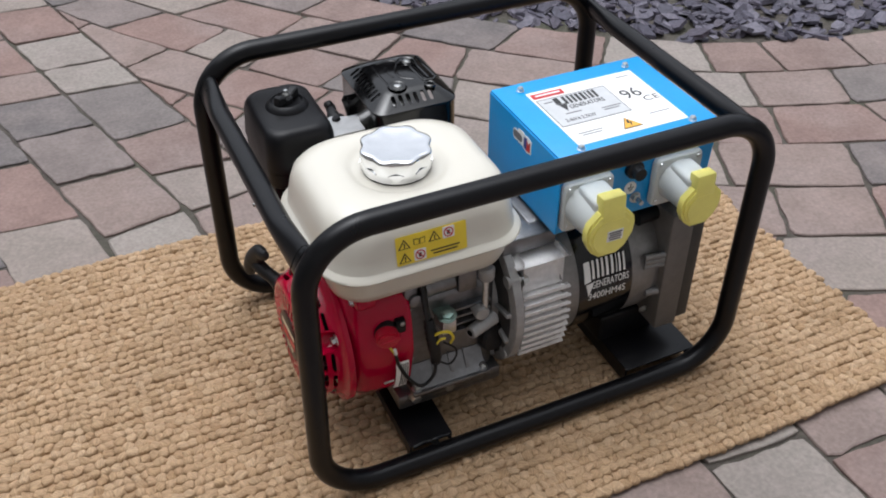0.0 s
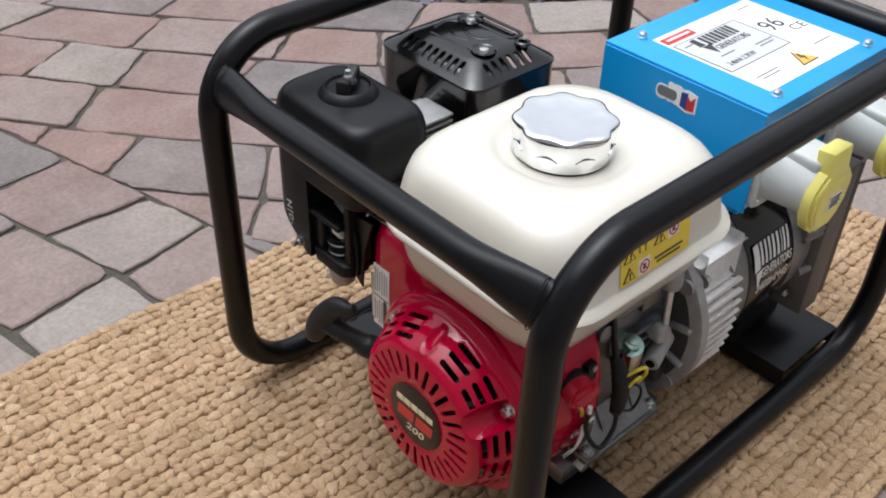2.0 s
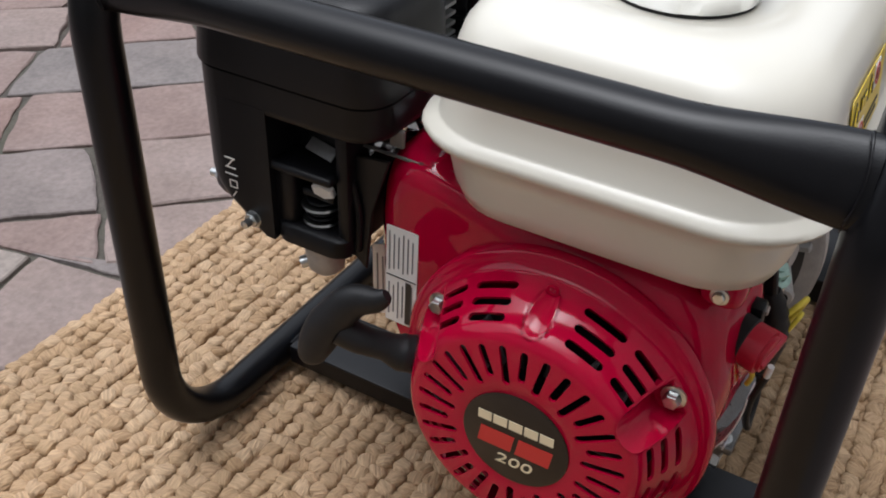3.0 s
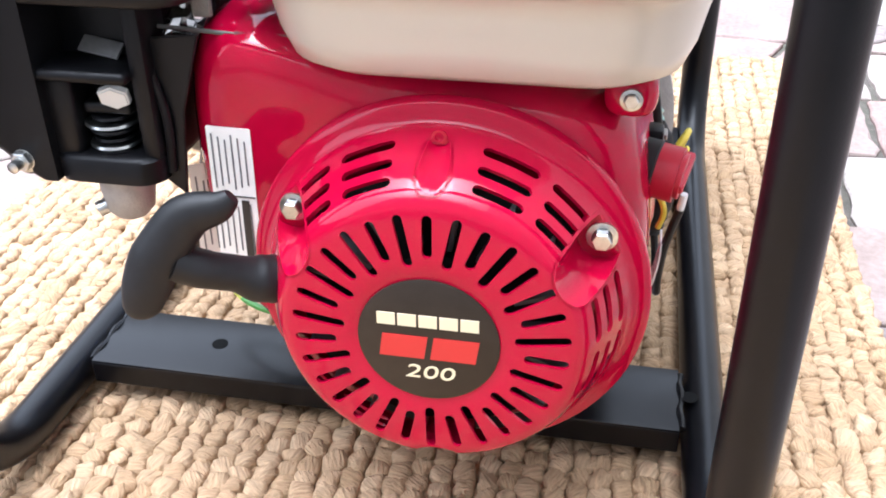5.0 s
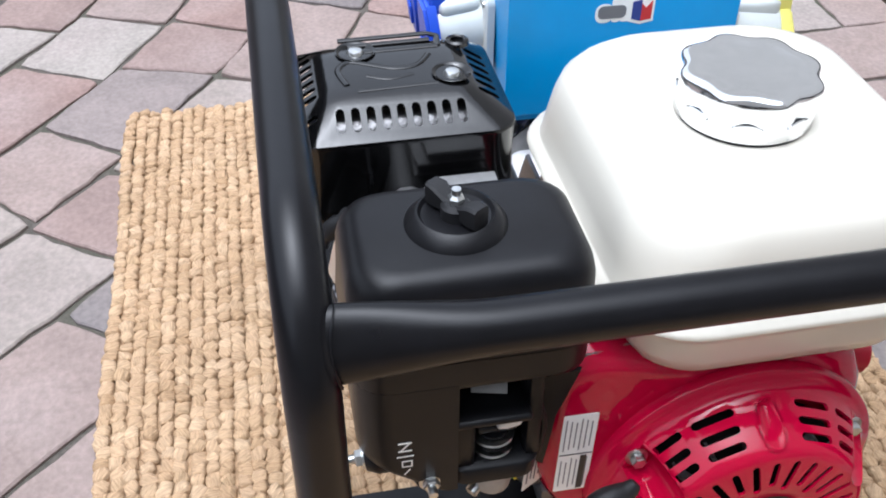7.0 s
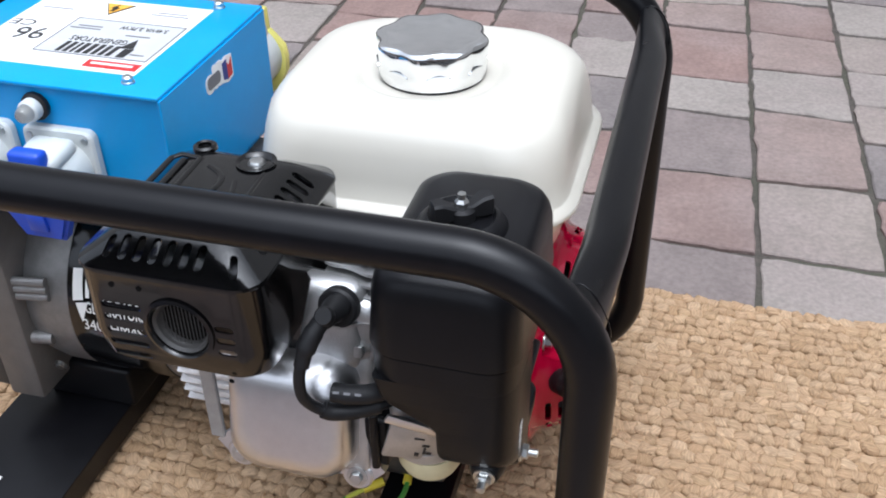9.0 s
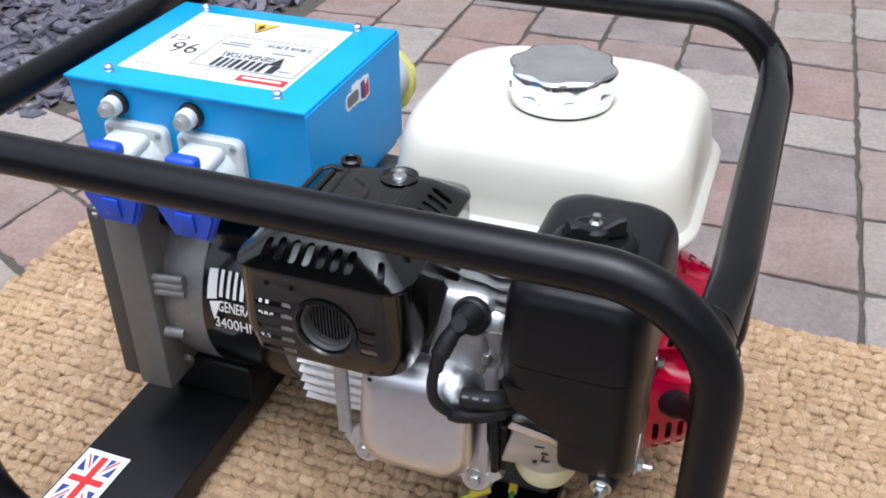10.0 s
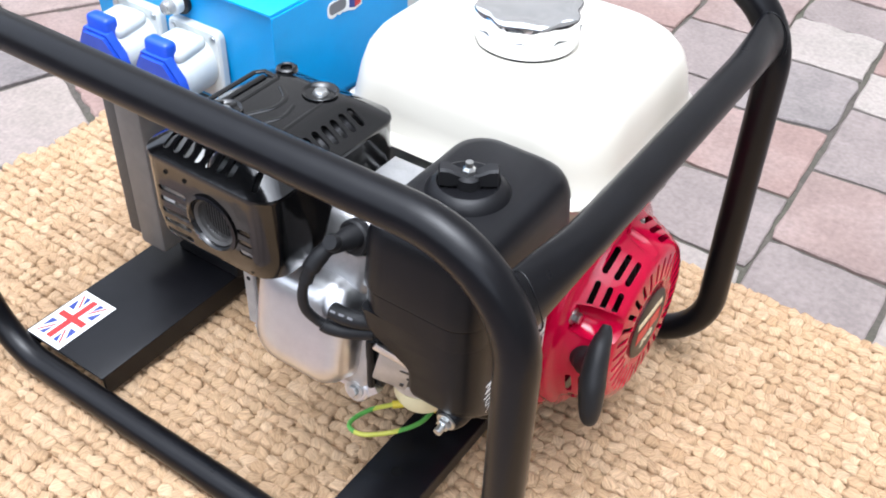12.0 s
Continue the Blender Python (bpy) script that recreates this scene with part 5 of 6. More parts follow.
# stop unit beside the case, with its plated bolt
unit = part("oil_unit", box(-0.1150, -0.0960, -0.164, -0.138, 0.1770, 0.1985, 0.002, 2), M_ZINC, gen, "bright plated engine stop unit with a greenish bolt")
part("unit_bolt", hex_bolt((-0.1050, -0.155, 0.2010), (-0.2, -0.35, 1), 0.0085, 0.0085, 0.0120, stub=0.002), M_GZINC, unit)
part("unit_bracket", box(-0.1180, -0.0940, -0.162, -0.136, 0.1985, 0.2015, 0.001, 1), M_GZINC, unit)
wires = part("wiring_connector", tube(smooth_path([(-0.1330, -0.1600, 0.2080), (-0.1325, -0.1660, 0.1930), (-0.1300, -0.1690, 0.1720), (-0.1265, -0.1670, 0.1520), (-0.1255, -0.1650, 0.1370)], 5), 0.010, 16, radii=[0.0042 + 0.0040 * math.sin(math.pi * (0.15 + 0.75 * i / 20)) + 0.0006 * math.sin(2.9 * i) for i in range(21)]), M_RUBBER, gen, "black rubber wiring connector with yellow lead")
part("rubber_strap", tube(smooth_path([(-0.1330, -0.1600, 0.2060), (-0.1350, -0.1560, 0.2280), (-0.1345, -0.1480, 0.2560), (-0.1300, -0.1300, 0.2700)], 6), 0.0062, 14, squash=[(1.0, 0.55)] * 19), M_RUBBER, wires)
part("black_lead", tube(smooth_path([(-0.1260, -0.166, 0.142), (-0.1290, -0.169, 0.122), (-0.1400, -0.170, 0.1095), (-0.1520, -0.171, 0.1110), (-0.1660, -0.170, 0.1300), (-0.1780, -0.171, 0.1580), (-0.1835, -0.176, 0.184)], 6), 0.0023, 10), M_RUBBER, wires)
part("thin_lead", tube(smooth_path([(-0.1150, -0.166, 0.168), (-0.1020, -0.171, 0.158), (-0.1000, -0.172, 0.144), (-0.1090, -0.171, 0.132), (-0.1230, -0.168, 0.140)], 6), 0.0014, 8), M_RUBBER, wires)
part("yellow_lead", tube(smooth_path([(-0.1310, -0.171, 0.190), (-0.1240, -0.178, 0.1990), (-0.1140, -0.180, 0.1970), (-0.1070, -0.177, 0.1830), (-0.1080, -0.172, 0.1700)], 6), 0.0019, 10), M_YWIRE, wires)
part("yellow_lead", tube(smooth_path([(-0.1290, -0.174, 0.176), (-0.1255, -0.179, 0.1880), (-0.1190, -0.180, 0.1890)], 6), 0.0016, 10), M_YWIRE, wires)
part("lead_end", rod((-0.1835, -0.176, 0.184), (-0.1850, -0.177, 0.1935), 0.0021, 10), M_WPLAS, wires)
part("switch_panel", box(-0.1770, -0.1640, -0.1640, -0.1500, 0.2040, 0.2240, 0.002, 2), M_AC, gen, "black engine switch panel beside the knob")
part("panel_screw", hex_bolt((-0.1690, -0.1640, 0.2190), (0, -1, 0), 0.0022, 0.0015, 0.003), M_ZINC, bpy.data.objects["switch_panel"])


def flank_strip(x0, x1, z0, z1, lift):
    """A thin strip laid round the shroud's curved flank."""
    secs = []
    for k in range(9):
        z = z0 + (z1 - z0) * k / 8
        ring = []
        for r, x in ((0.1058 + lift, x0), (0.1058 + lift, x1), (0.1055, x1), (0.1055, x0)):
            a = math.asin((z - AZ) / 0.106)
            ring.append((x, AY - 0.003 - r * math.cos(a), AZ + r * math.sin(a)))
        secs.append(ring)
    return loft(secs)


fl_lab = part("switch_label", flank_strip(-0.1810, -0.1640, 0.103, 0.160, 0.0006), M_LABEL, gen, "white label with black bars on the red shroud", smooth=30)
for k in range(4):
    part("label_bar", flank_strip(-0.1745 + 0.0027 * k, -0.1731 + 0.0027 * k, 0.107 + 0.004 * (k % 2), 0.157, 0.0011), M_INK, fl_lab, smooth=30)

part("small_label", flank_strip(-0.1965, -0.1835, 0.1265, 0.1295, 0.0006), M_SILVER, gen, "small pale label on the red shroud", smooth=30)

# ---- exhaust silencer and its guard ----
GX0, GX1, GY0, GY1, GZ0 = -0.1070, 0.0125, 0.062, 0.2065, 0.288
can = part("silencer_can", box(-0.094, -0.032, 0.072, 0.192, 0.296, 0.372, 0.014, 4), M_CAST, gen, "steel silencer can behind the guard")
ZC = 0.3665                        # where the chamfer starts
IN = 0.024                         # how far the chamfer leans in
GCX, GCY, GW, GD = (GX0 + GX1) / 2, (GY0 + GY1) / 2, GX1 - GX0, GY1 - GY0


def guard_levels(t):
    return [(z - (t if z > 0.3 else 0.01 * (t > 0)), GW - d - 2 * t, GD - d - 2 * t, r) for z, d, r in (
        (GZ0, 0.014, 0.022), (GZ0 + 0.012, 0.003, 0.02), (GZ0 + 0.03, 0.0, 0.018), (0.3640, 0.0, 0.018), (0.3662, -0.0016, 0.018), (0.3680, -0.0008, 0.018), (0.3695, 0.004, 0.017), (0.3825, 0.045, 0.012), (0.3845, 0.056, 0.012), (0.3855, 0.066, 0.012))]


guard_cuts = []
for z in (0.3415, 0.3320, 0.3220, 0.3125, 0.3030):                                   # louvres beside the outlet
    guard_cuts.append(capsule(0.027, 0.0046, 0.01, on_face((-0.0165, GY1, z), (-1, 0, 0.02), (0, 0, 1))))
for z in (0.3365, 0.3275, 0.3185):
    guard_cuts.append(capsule(0.0125, 0.0046, 0.01, on_face((-0.0835, GY1, z), (-1, 0, 0.02), (0, 0, 1))))
guard_cuts.append(lathe([(0, -0.006), (0.0198, -0.006), (0.0198, 0.006), (0, 0.006)], (-0.0535, GY1, 0.3305), "y", 32))
for k in range(7):
    guard_cuts.append(capsule(0.0145, 0.0056, 0.03, on_face((-0.0095 - 0.0098 * k, GY1 - 0.0135, 0.3745), (0, 1, 0), (1, 0, 0))))
guard_cuts.append(capsule(0.0145, 0.0046, 0.03, on_face((-0.0895, GY1 - 0.0125, 0.3735), (-0.35, 1, 0), (1, 0.35, 0))))
for k in range(9):
    guard_cuts.append(capsule(0.0145, 0.0056, 0.03, on_face((GX0 + 0.0135, GY1 - 0.033 - 0.0096 * k, 0.3745), (1, 0, 0), (0, 1, 0))))
for k in range(6):
    guard_cuts.append(capsule(0.0145, 0.0056, 0.03, on_face((-0.076 + 0.0105 * k, GY0 + 0.0135, 0.3745), (0, 1, 0), (1, 0, 0))))
guard_cuts.append(box(GX1 - 0.009, GX1 + 0.012, GY0 + 0.020, GY1 - 0.012, 0.270, 0.3600))      # the side by the alternator is open
guard = part("silencer_guard", cut(cut(rr_loft(GCX, GCY, guard_levels(0.0), 6), rr_loft(GCX, GCY, guard_levels(0.0016), 6)), merge(*guard_cuts)), M_GUARD, gen, "gloss black pressed steel silencer guard with slots", smooth=40)
for x, y in ((-0.024, 0.156), (-0.062, 0.097)):
    d = part("dish", lathe([(0.0135, 0.3868), (0.012, 0.3865), (0.009, 0.3835), (0, 0.3835)], (x, y, 0), "z", 28, close=False), M_GUARD, guard)
    part("dome_bolt", lathe([(0.0062, 0.3835), (0.006, 0.3855), (0.0045, 0.3875), (0, 0.3885)], (x, y, 0), "z", 20, close=False), M_ZINC, d)
part("boss", lathe([(0.0085, 0.3840), (0.0080, 0.3864), (0.0062, 0.3874), (0.0045, 0.3866), (0.0042, 0.3845), (0, 0.3845)], (-0.0195, 0.0855, 0), "z", 24, close=False), M_GUARD, guard)


def pressed(points, r=0.0024):
    """A low rounded bead pressed up out of the guard's top."""
    return moved(tube([(x, y, 0.0) for x, y in points], r, 12), Matrix.Translation((0, 0, 0.3852)) @ Matrix.Diagonal((1, 1, 0.55, 1)))


for y0, y1, x in ((0.104, 0.166, -0.0045), (0.104, 0.160, -0.0135), (0.100, 0.150, -0.0235)):
    part("pressed_rib", pressed([(x, y0), (x - 0.001, y1)]), M_GUARD, guard)
part("pressed_rib", pressed([(-0.0045, 0.104), (-0.009, 0.098), (-0.0155, 0.099), (-0.0235, 0.100)]), M_GUARD, guard)
part("pressed_rib", pressed(smooth_path([(-0.034, 0.108), (-0.047, 0.118), (-0.049, 0.133), (-0.041, 0.150), (-0.036, 0.162), (-0.047, 0.170), (-0.066, 0.166)], 5)), M_GUARD, guard)
part("pressed_rib", pressed(smooth_path([(-0.058, 0.122), (-0.062, 0.138), (-0.056, 0.152)], 5), 0.0019), M_GUARD, guard)
part("pressed_rib", pressed([(-0.072, 0.108), (-0.074, 0.160)], 0.0019), M_GUARD, guard)
outlet = part("exhaust_outlet", lathe([(0.0158, 0.19), (0.0165, 0.2035), (0.0182, 0.2055), (0.0180, 0.2035), (0.0155, 0.2), (0.015, 0.19)], (-0.0535, 0, 0.3305), "y", 40, close=False), M_BELL2, guard, "round exhaust outlet with wire screen")
part("spark_screen", lathe([(0, 0.1985), (0.016, 0.197)], (-0.0535, 0, 0.3305), "y", 32, close=False), M_DARK, outlet)
for k in range(13):
    x = -0.0145 + 0.0024 * k
    h = math.sqrt(max(0.0, 0.0158 ** 2 - x * x))
    part("screen_wire", rod((-0.0535 + x, 0.2, 0.3305 - h), (-0.0535 + x, 0.2, 0.3305 + h), 0.0004, 6), M_BELL2, outlet)
part("rim", lathe([(0.0225, 0.2062), (0.0230, 0.2078), (0.0205, 0.2085), (0.0190, 0.2065), (0.0182, 0.200)], (-0.0535, 0, 0.3305), "y", 40, close=False), M_GUARD, guard)
# flat black discs on the guard, for the dark of small holes
for x, z in ((-0.032, 0.3575), (-0.083, 0.2965), (-0.014, 0.3575)):
    part("rivet_shade_disc", lathe([(0, 0.2066), (0.0018, 0.2066), (0.0018, 0.2069), (0, 0.2069)], (x, 0, z), "y", 12), M_DARK, guard)
part("stay", box(-0.0455, -0.0350, 0.1645, 0.1685, 0.1985, 0.2980, 0.0008, 1), M_FLANGE, gen, "flat pale grey steel silencer stay")
tap = part("breather_pipe", rod((-0.128, 0.119, 0.300), (-0.1425, 0.1186, 0.3420), 0.0036, 12), M_AC, gen, "black breather pipe beside the tank")
part("pipe_cap", lathe([(0, 0), (0.0058, 0), (0.0062, 0.003), (0.005, 0.006), (0, 0.0065)], (-0.1425, 0.1186, 0.3410), (-0.33, 0, 1), 14), M_AC, tap)
part("heat_shield", extrude_outline([(-0.1000, 0.2880), (-0.1060, 0.2880), (-0.1205, 0.3460), (-0.1175, 0.3520), (-0.1000, 0.3520)][::-1], 0.0025, on_face((0, 0.160, 0), (1, 0, 0), (0, 0, 1)), 0.0006), M_GUARD, guard)

# ---- alternator ----
alt = part("alternator_adaptor", lathe([(0.0, -0.040), (0.070, -0.040), (0.074, -0.020), (0.112, -0.018), (0.1165, -0.016), (0.1165, -0.005), (0.113, -0.003), (0.099, -0.002), (0.095, 0.004), (0.092, 0.06), (0, 0.06)], (0, AY, AZ), "x", 72), M_FLANGE, gen, "cast aluminium adaptor flange between engine and alternator")
for ang in (35, 80, 145, 215, 260, 325):
    a = radians(ang)
    b = part("flange_lug", lathe([(0, -0.020), (0.0085, -0.020), (0.0095, -0.004), (0, -0.004)], (0, AY + 0.108 * math.cos(a), AZ + 0.108 * math.sin(a)), "x", 18), M_FLANGE, alt)
    part("lug_bolt", hex_bolt((-0.004, AY + 0.108 * math.cos(a), AZ + 0.108 * math.sin(a)), "x", 0.0055, 0.012, 0.0075), M_ZINC, b)

# dark ring laid on the solid flange, as the shade of a recess
part("cavity_shade", lathe([(0.060, -0.0215), (0.1035, -0.0195), (0.1035, -0.0175), (0.060, -0.0175)], (0, AY, AZ), "x", 64, close=False), M_BELL2, alt)
for ang in (10, 52, 170, 195, 232, 290, 345):
    a = radians(ang)
    part("flange_web", moved(box(-0.026, -0.019, 0.066, 0.108, -0.0028, 0.0028, 0.001, 1), Matrix.Translation((0, AY, AZ)) @ pose(0, 0, 0, ang, 0, 0)), M_FLANGE, alt)


def fin_block(side):
    """Pale stack of cooling louvres on one flank of the adaptor."""
    fins = []
    for k in range(9):
        z = AZ - 0.074 + 0.0128 * k
        dz = z + 0.004 - AZ
        out = math.sqrt(max(0.0, 0.1045 ** 2 - (0.4 if dz < 0 else 1.0) * dz * dz))
        y0, y1 = AY + side * (out - 0.03), AY + side * out
        secs = []
        for x, drop in ((0.003, 0.0), (0.046, 0.0), (0.066, -0.002), (0.072, -0.007)):
            secs.append([(x, y0, z), (x, y1 - side * 0.002, z), (x, y1, z + 0.003), (x, y1 + side * drop, z + 0.0078), (x, y0, z + 0.0078)])
        fins.append(loft(secs))
    return fins


for side in (-1, 1):
    for f in fin_block(side):
        part("cooling_louvre", f, M_FIN, alt)
    part("flank_block", box(0.003, 0.062, AY + side * 0.045, AY + side * 0.083, AZ + 0.040, AZ + 0.080, 0.010), M_FIN, alt)
part("top_plate", merge(box(-0.018, 0.06, AY - 0.072, AY + 0.06, AZ + 0.088, AZ + 0.112, 0.003), box(0.03, 0.2, AY - 0.05, AY + 0.05, AZ + 0.094, AZ + 0.114, 0.003)), M_CAST, alt)
part("tie_bolt", hex_bolt((0.0, AY - 0.094, AZ + 0.062), (1, 0, 0), 0.005, 0.009, 0.007), M_ZINC, alt)
stator = part("stator_housing", lathe([(0.0, 0.06), (0.1, 0.06), (0.1015, 0.062), (0.1015, 0.086), (0, 0.086)], (0, AY, AZ), "x", 72), M_STATOR, gen, "dull grey steel stator ring")
wrap = part("stator_wrap", lathe([(0.0, 0.086), (0.1025, 0.086), (0.1028, 0.087), (0.1028, 0.167), (0.1025, 0.168), (0, 0.168)], (0, AY, AZ), "x", 72), M_GUARD, gen, "gloss black wrap label round the stator")
bell = part("end_bell", merge(lathe([(0.0, 0.168), (0.100, 0.168), (0.1015, 0.17), (0.1015, 0.2), (0.098, 0.216), (0, 0.218)], (0, AY, AZ), "x", 72),), M_STATOR, gen, "grey cast alternator end bell with rear cover")
part("rear_casting", box(0.2145, 0.2515, AY - 0.110, AY + 0.112, 0.0635, 0.2635, 0.004, 2), M_BELL, bell)
part("rear_cover", box(0.2515, 0.2725, AY - 0.106, AY + 0.108, 0.0690, 0.2645, 0.003, 2), M_BELL2, bell)
for side in (-1, 1):
    for z in (0.198, 0.190, 0.182):
        part("cast_rib", tube([(0.186, AY + side * 0.0995, z), (0.215, AY + side * 0.104, z)], 0.0042, 10), M_STATOR, bell)
    part("cast_boss", rod((0.196, AY + side * 0.098, 0.132), (0.215, AY + side * 0.101, 0.132), 0.006, 14), M_STATOR, bell)
    part("cable_gland", rod((0.185, AY + side * 0.07, 0.245), (0.217, AY + side * 0.07, 0.247), 0.011, 16), M_AC, bell)
    part("cover_screw", hex_bolt((0.262, AY + side * 0.104, 0.26), (0, side, 0.6), 0.0045, 0.004, 0.006), M_ZINC, bell)
    part("bell_screw", hex_bolt((0.206, AY + side * 0.088, 0.09), (0, side, -0.3), 0.0045, 0.004, 0.006), M_ZINC, bell)
part("foot", merge(box(0.15, 0.245, AY - 0.07, AY + 0.07, 0.030, 0.075, 0.004)), M_AC, bell)


def round_label(side):
    """Maker's mark and lettering bent round the wrap."""
    def bent(m_obs):
        for o in m_obs:
            for v in o.data.vertices:
                u, w, d = v.co
                ang = w / 0.1028
                if side < 0:
                    a = math.pi + radians(2) - ang
                    v.co = (0.127 + u, AY + (0.1030 + d) * math.cos(a), AZ + 0.004 + (0.1030 + d) * math.sin(a))
                else:
                    a = radians(-2) + ang
                    v.co = (0.127 - u, AY + (0.1030 + d) * math.cos(a), AZ + 0.004 + (0.1030 + d) * math.sin(a))
    I = Matrix.Identity(4)
    obs = []
    obs.append(part("mark_flash", merge(poly([(-0.0345, 0.027), (-0.0245, 0.029), (-0.0245, 0.0575), (-0.0335, 0.0565)], I), poly([(-0.032, 0.025), (-0.020, 0.027), (-0.028, 0.006)], I)), M_WHITEINK, wrap, smooth=0))
    x = -0.0220
    for w in (0.0062, 0.0058, 0.0058, 0.0066, 0.0066, 0.003, 0.0055, 0.0055):
        obs.append(part("mark_bar", poly([(x, 0.0315), (x + 0.68 * w - 0.0006, 0.0315), (x + 0.68 * w, 0.0575), (x + 0.001, 0.0575)], I), M_WHITEINK, wrap, smooth=0))
        x += w + 0.0012
    for ob in obs:
        me = ob.data
        b = bmesh.new()
        b.from_mesh(me)
        bmesh.ops.subdivide_edges(b, edges=[e for e in b.edges if e.calc_length() > 0.006], cuts=3, use_grid_fill=True)
        b.to_mesh(me)
        b.free()
    obs.append(words("GENERATORS", 0.0155, Matrix.Translation((0.0055, 0.0215, 0.0002)), M_WHITEINK, wrap, stretch=0.6, bold=0.0001, depth=0.0001))
    obs.append(words("3400HM4S", 0.0165, Matrix.Translation((0.001, 0.0035, 0.0002)), M_WHITEINK, wrap, stretch=0.8, depth=0.0001))
    bent(obs)


round_label(-1)
round_label(1)

# ---- blue control box ----
BX0, BX1, BY0, BY1, BZ0, BZ1 = 0.047, 0.2765, -0.1535, 0.0345, 0.2715, 0.386
cb = part("control_box", loft([[(BX0 + 0.002, BY0 + 0.008, BZ0), (BX1 - 0.002, BY0 + 0.008, BZ0), (BX1 - 0.002, BY1 - 0.010, BZ0), (BX0 + 0.002, BY1 - 0.010, BZ0)],
                               [(BX0 + 0.001, BY0 + 0.003, BZ1 - 0.002), (BX1 - 0.001, BY0 + 0.003, BZ1 - 0.002), (BX1 - 0.001, BY1 - 0.004, BZ1 - 0.002), (BX0 + 0.001, BY1 - 0.004, BZ1 - 0.002)]]), M_BLUE, gen, "sky blue powder coated steel control box with sockets", smooth=30)
lid = part("lid", box(BX0, BX1, BY0, BY1, BZ1 - 0.0035, BZ1, 0.0012, 2), M_BLUE, cb)
part("end_skirt", box(BX0 - 0.0012, BX0 + 0.0012, BY0 + 0.0005, BY1 - 0.0005, BZ0 + 0.006, BZ1 - 0.003, 0.0005, 1), M_BLUE, lid)
for x in (0.081, 0.243):
    for y in (-0.139, 0.0155):
        part("lid_screw", lathe([(0, 0), (0.0052, 0), (0.0052, 0.0012), (0.0042, 0.0016), (0.0042, 0.0045), (0.0028, 0.006), (0, 0.006)], (x, y, BZ1), "z", 16), M_ZINC, lid)

cb.location = (-0.0025, -0.001, 0.002)

# white data plate on the lid; its x runs along +x, its y towards +y
dp_m = on_face((0.1625, -0.0635, BZ1), (1, 0, 0), (0, 1, 0))
dp = part("data_plate", flat(0.160, 0.136, dp_m), M_LABEL, lid, "white data plate with black print", smooth=0)
PL = Matrix.Translation((0, 0, 0.0005))
part("red_panel", flat(0.046, 0.012, dp_m @ PL, -0.054, 0.056), M_REDINK, dp, smooth=0)
part("red_panel_text", flat(0.036, 0.003, dp_m @ PL @ PL, -0.054, 0.056), M_LABEL, dp, smooth=0)
sp = part("silver_panel", flat(0.101, 0.069, dp_m @ PL, -0.0265, 0.0105), M_SILVER, dp, smooth=0)
part("mark_flash", merge(poly([(-0.0565, 0.026), (-0.0485, 0.027), (-0.0485, 0.0425), (-0.0555, 0.0415)], dp_m @ PL @ PL), poly([(-0.055, 0.025), (-0.043, 0.026), (-0.050, 0.008)], dp_m @ PL @ PL)), M_INK, sp, smooth=0)
bars([0.0040, 0.0036, 0.0036, 0.0042, 0.0042, 0.0022, 0.0036, 0.0036], 0.0185, dp_m @ PL @ PL @ Matrix.Translation((-0.0195, 0.0325, 0)), M_INK, sp, "mark_bar", 0.0028, lean=0.05)
words("GENERATORS", 0.0125, dp_m @ PL @ PL @ Matrix.Translation((-0.0185, 0.0150, 0)), M_INK, sp, stretch=0.66)
words("3.4kVA 2.7KW", 0.0098, dp_m @ PL @ PL @ Matrix.Translation((-0.044, -0.013, 0)), M_INK, sp, stretch=0.72)
for x, y, w in ((0.006, -0.004, 0.028), (0.004, -0.009, 0.022), (-0.046, 0.002, 0.022), (-0.064, 0.0355, 0.012)):
    part("text_line", flat(w, 0.0014, dp_m @ PL @ PL, x, y), M_GREYINK, sp, smooth=0)
part("panel_border", merge(*(flat(w, h, dp_m @ PL @ PL, x, y) for w, h, x, y in ((0.101, 0.0006, -0.0265, 0.0447), (0.101, 0.0006, -0.0265, -0.0237), (0.0006, 0.068, -0.0767, 0.0105), (0.0006, 0.068, 0.0237, 0.0105)))), M_GREYINK, sp, smooth=0)
words("96", 0.032, dp_m @ PL @ Matrix.Translation((0.047, 0.013, 0)) @ pose(0, 0, 0, 0, 0, 6), M_INK, dp, stretch=0.9, bold=0.0001)
words("CE", 0.017, dp_m @ PL @ Matrix.Translation((0.066, -0.006, 0)), M_INK, dp, stretch=1.2)
tri_m = dp_m @ PL @ Matrix.Translation((0.004, -0.049, 0))
part("hazard_triangle", poly([(-0.014, -0.0105), (0.014, -0.0105), (0, 0.0135)], tri_m), M_INK, dp, smooth=0)
part("triangle_field", poly([(-0.0122, -0.0095), (0.0122, -0.0095), (0, 0.0115)], tri_m, base=0.0005), mat("orange_label", (0.8, 0.42, 0.05), rough=0.35), dp, smooth=0)
part("flash_mark", poly([(-0.001, 0.007), (0.002, 0.007), (0.0005, 0.001), (0.004, 0.001), (-0.001, -0.008), (0.0, -0.001), (-0.0035, -0.001)], tri_m, base=0.001), M_INK, dp, smooth=0)
for x, y, w in ((-0.05, -0.045, 0.035), (-0.05, -0.050, 0.028), (0.055, -0.04, 0.03), (0.06, 0.056, 0.02)):
    part("text_line", flat(w, 0.0014, dp_m @ PL, x, y), M_GREYINK, dp, smooth=0)

# small oil maker's sticker on the end of the box, drawn as plain shapes
el_m = on_face((BX0 - 0.0013, -0.058, 0.3635), (0, -1, 0), (0, 0, 1))
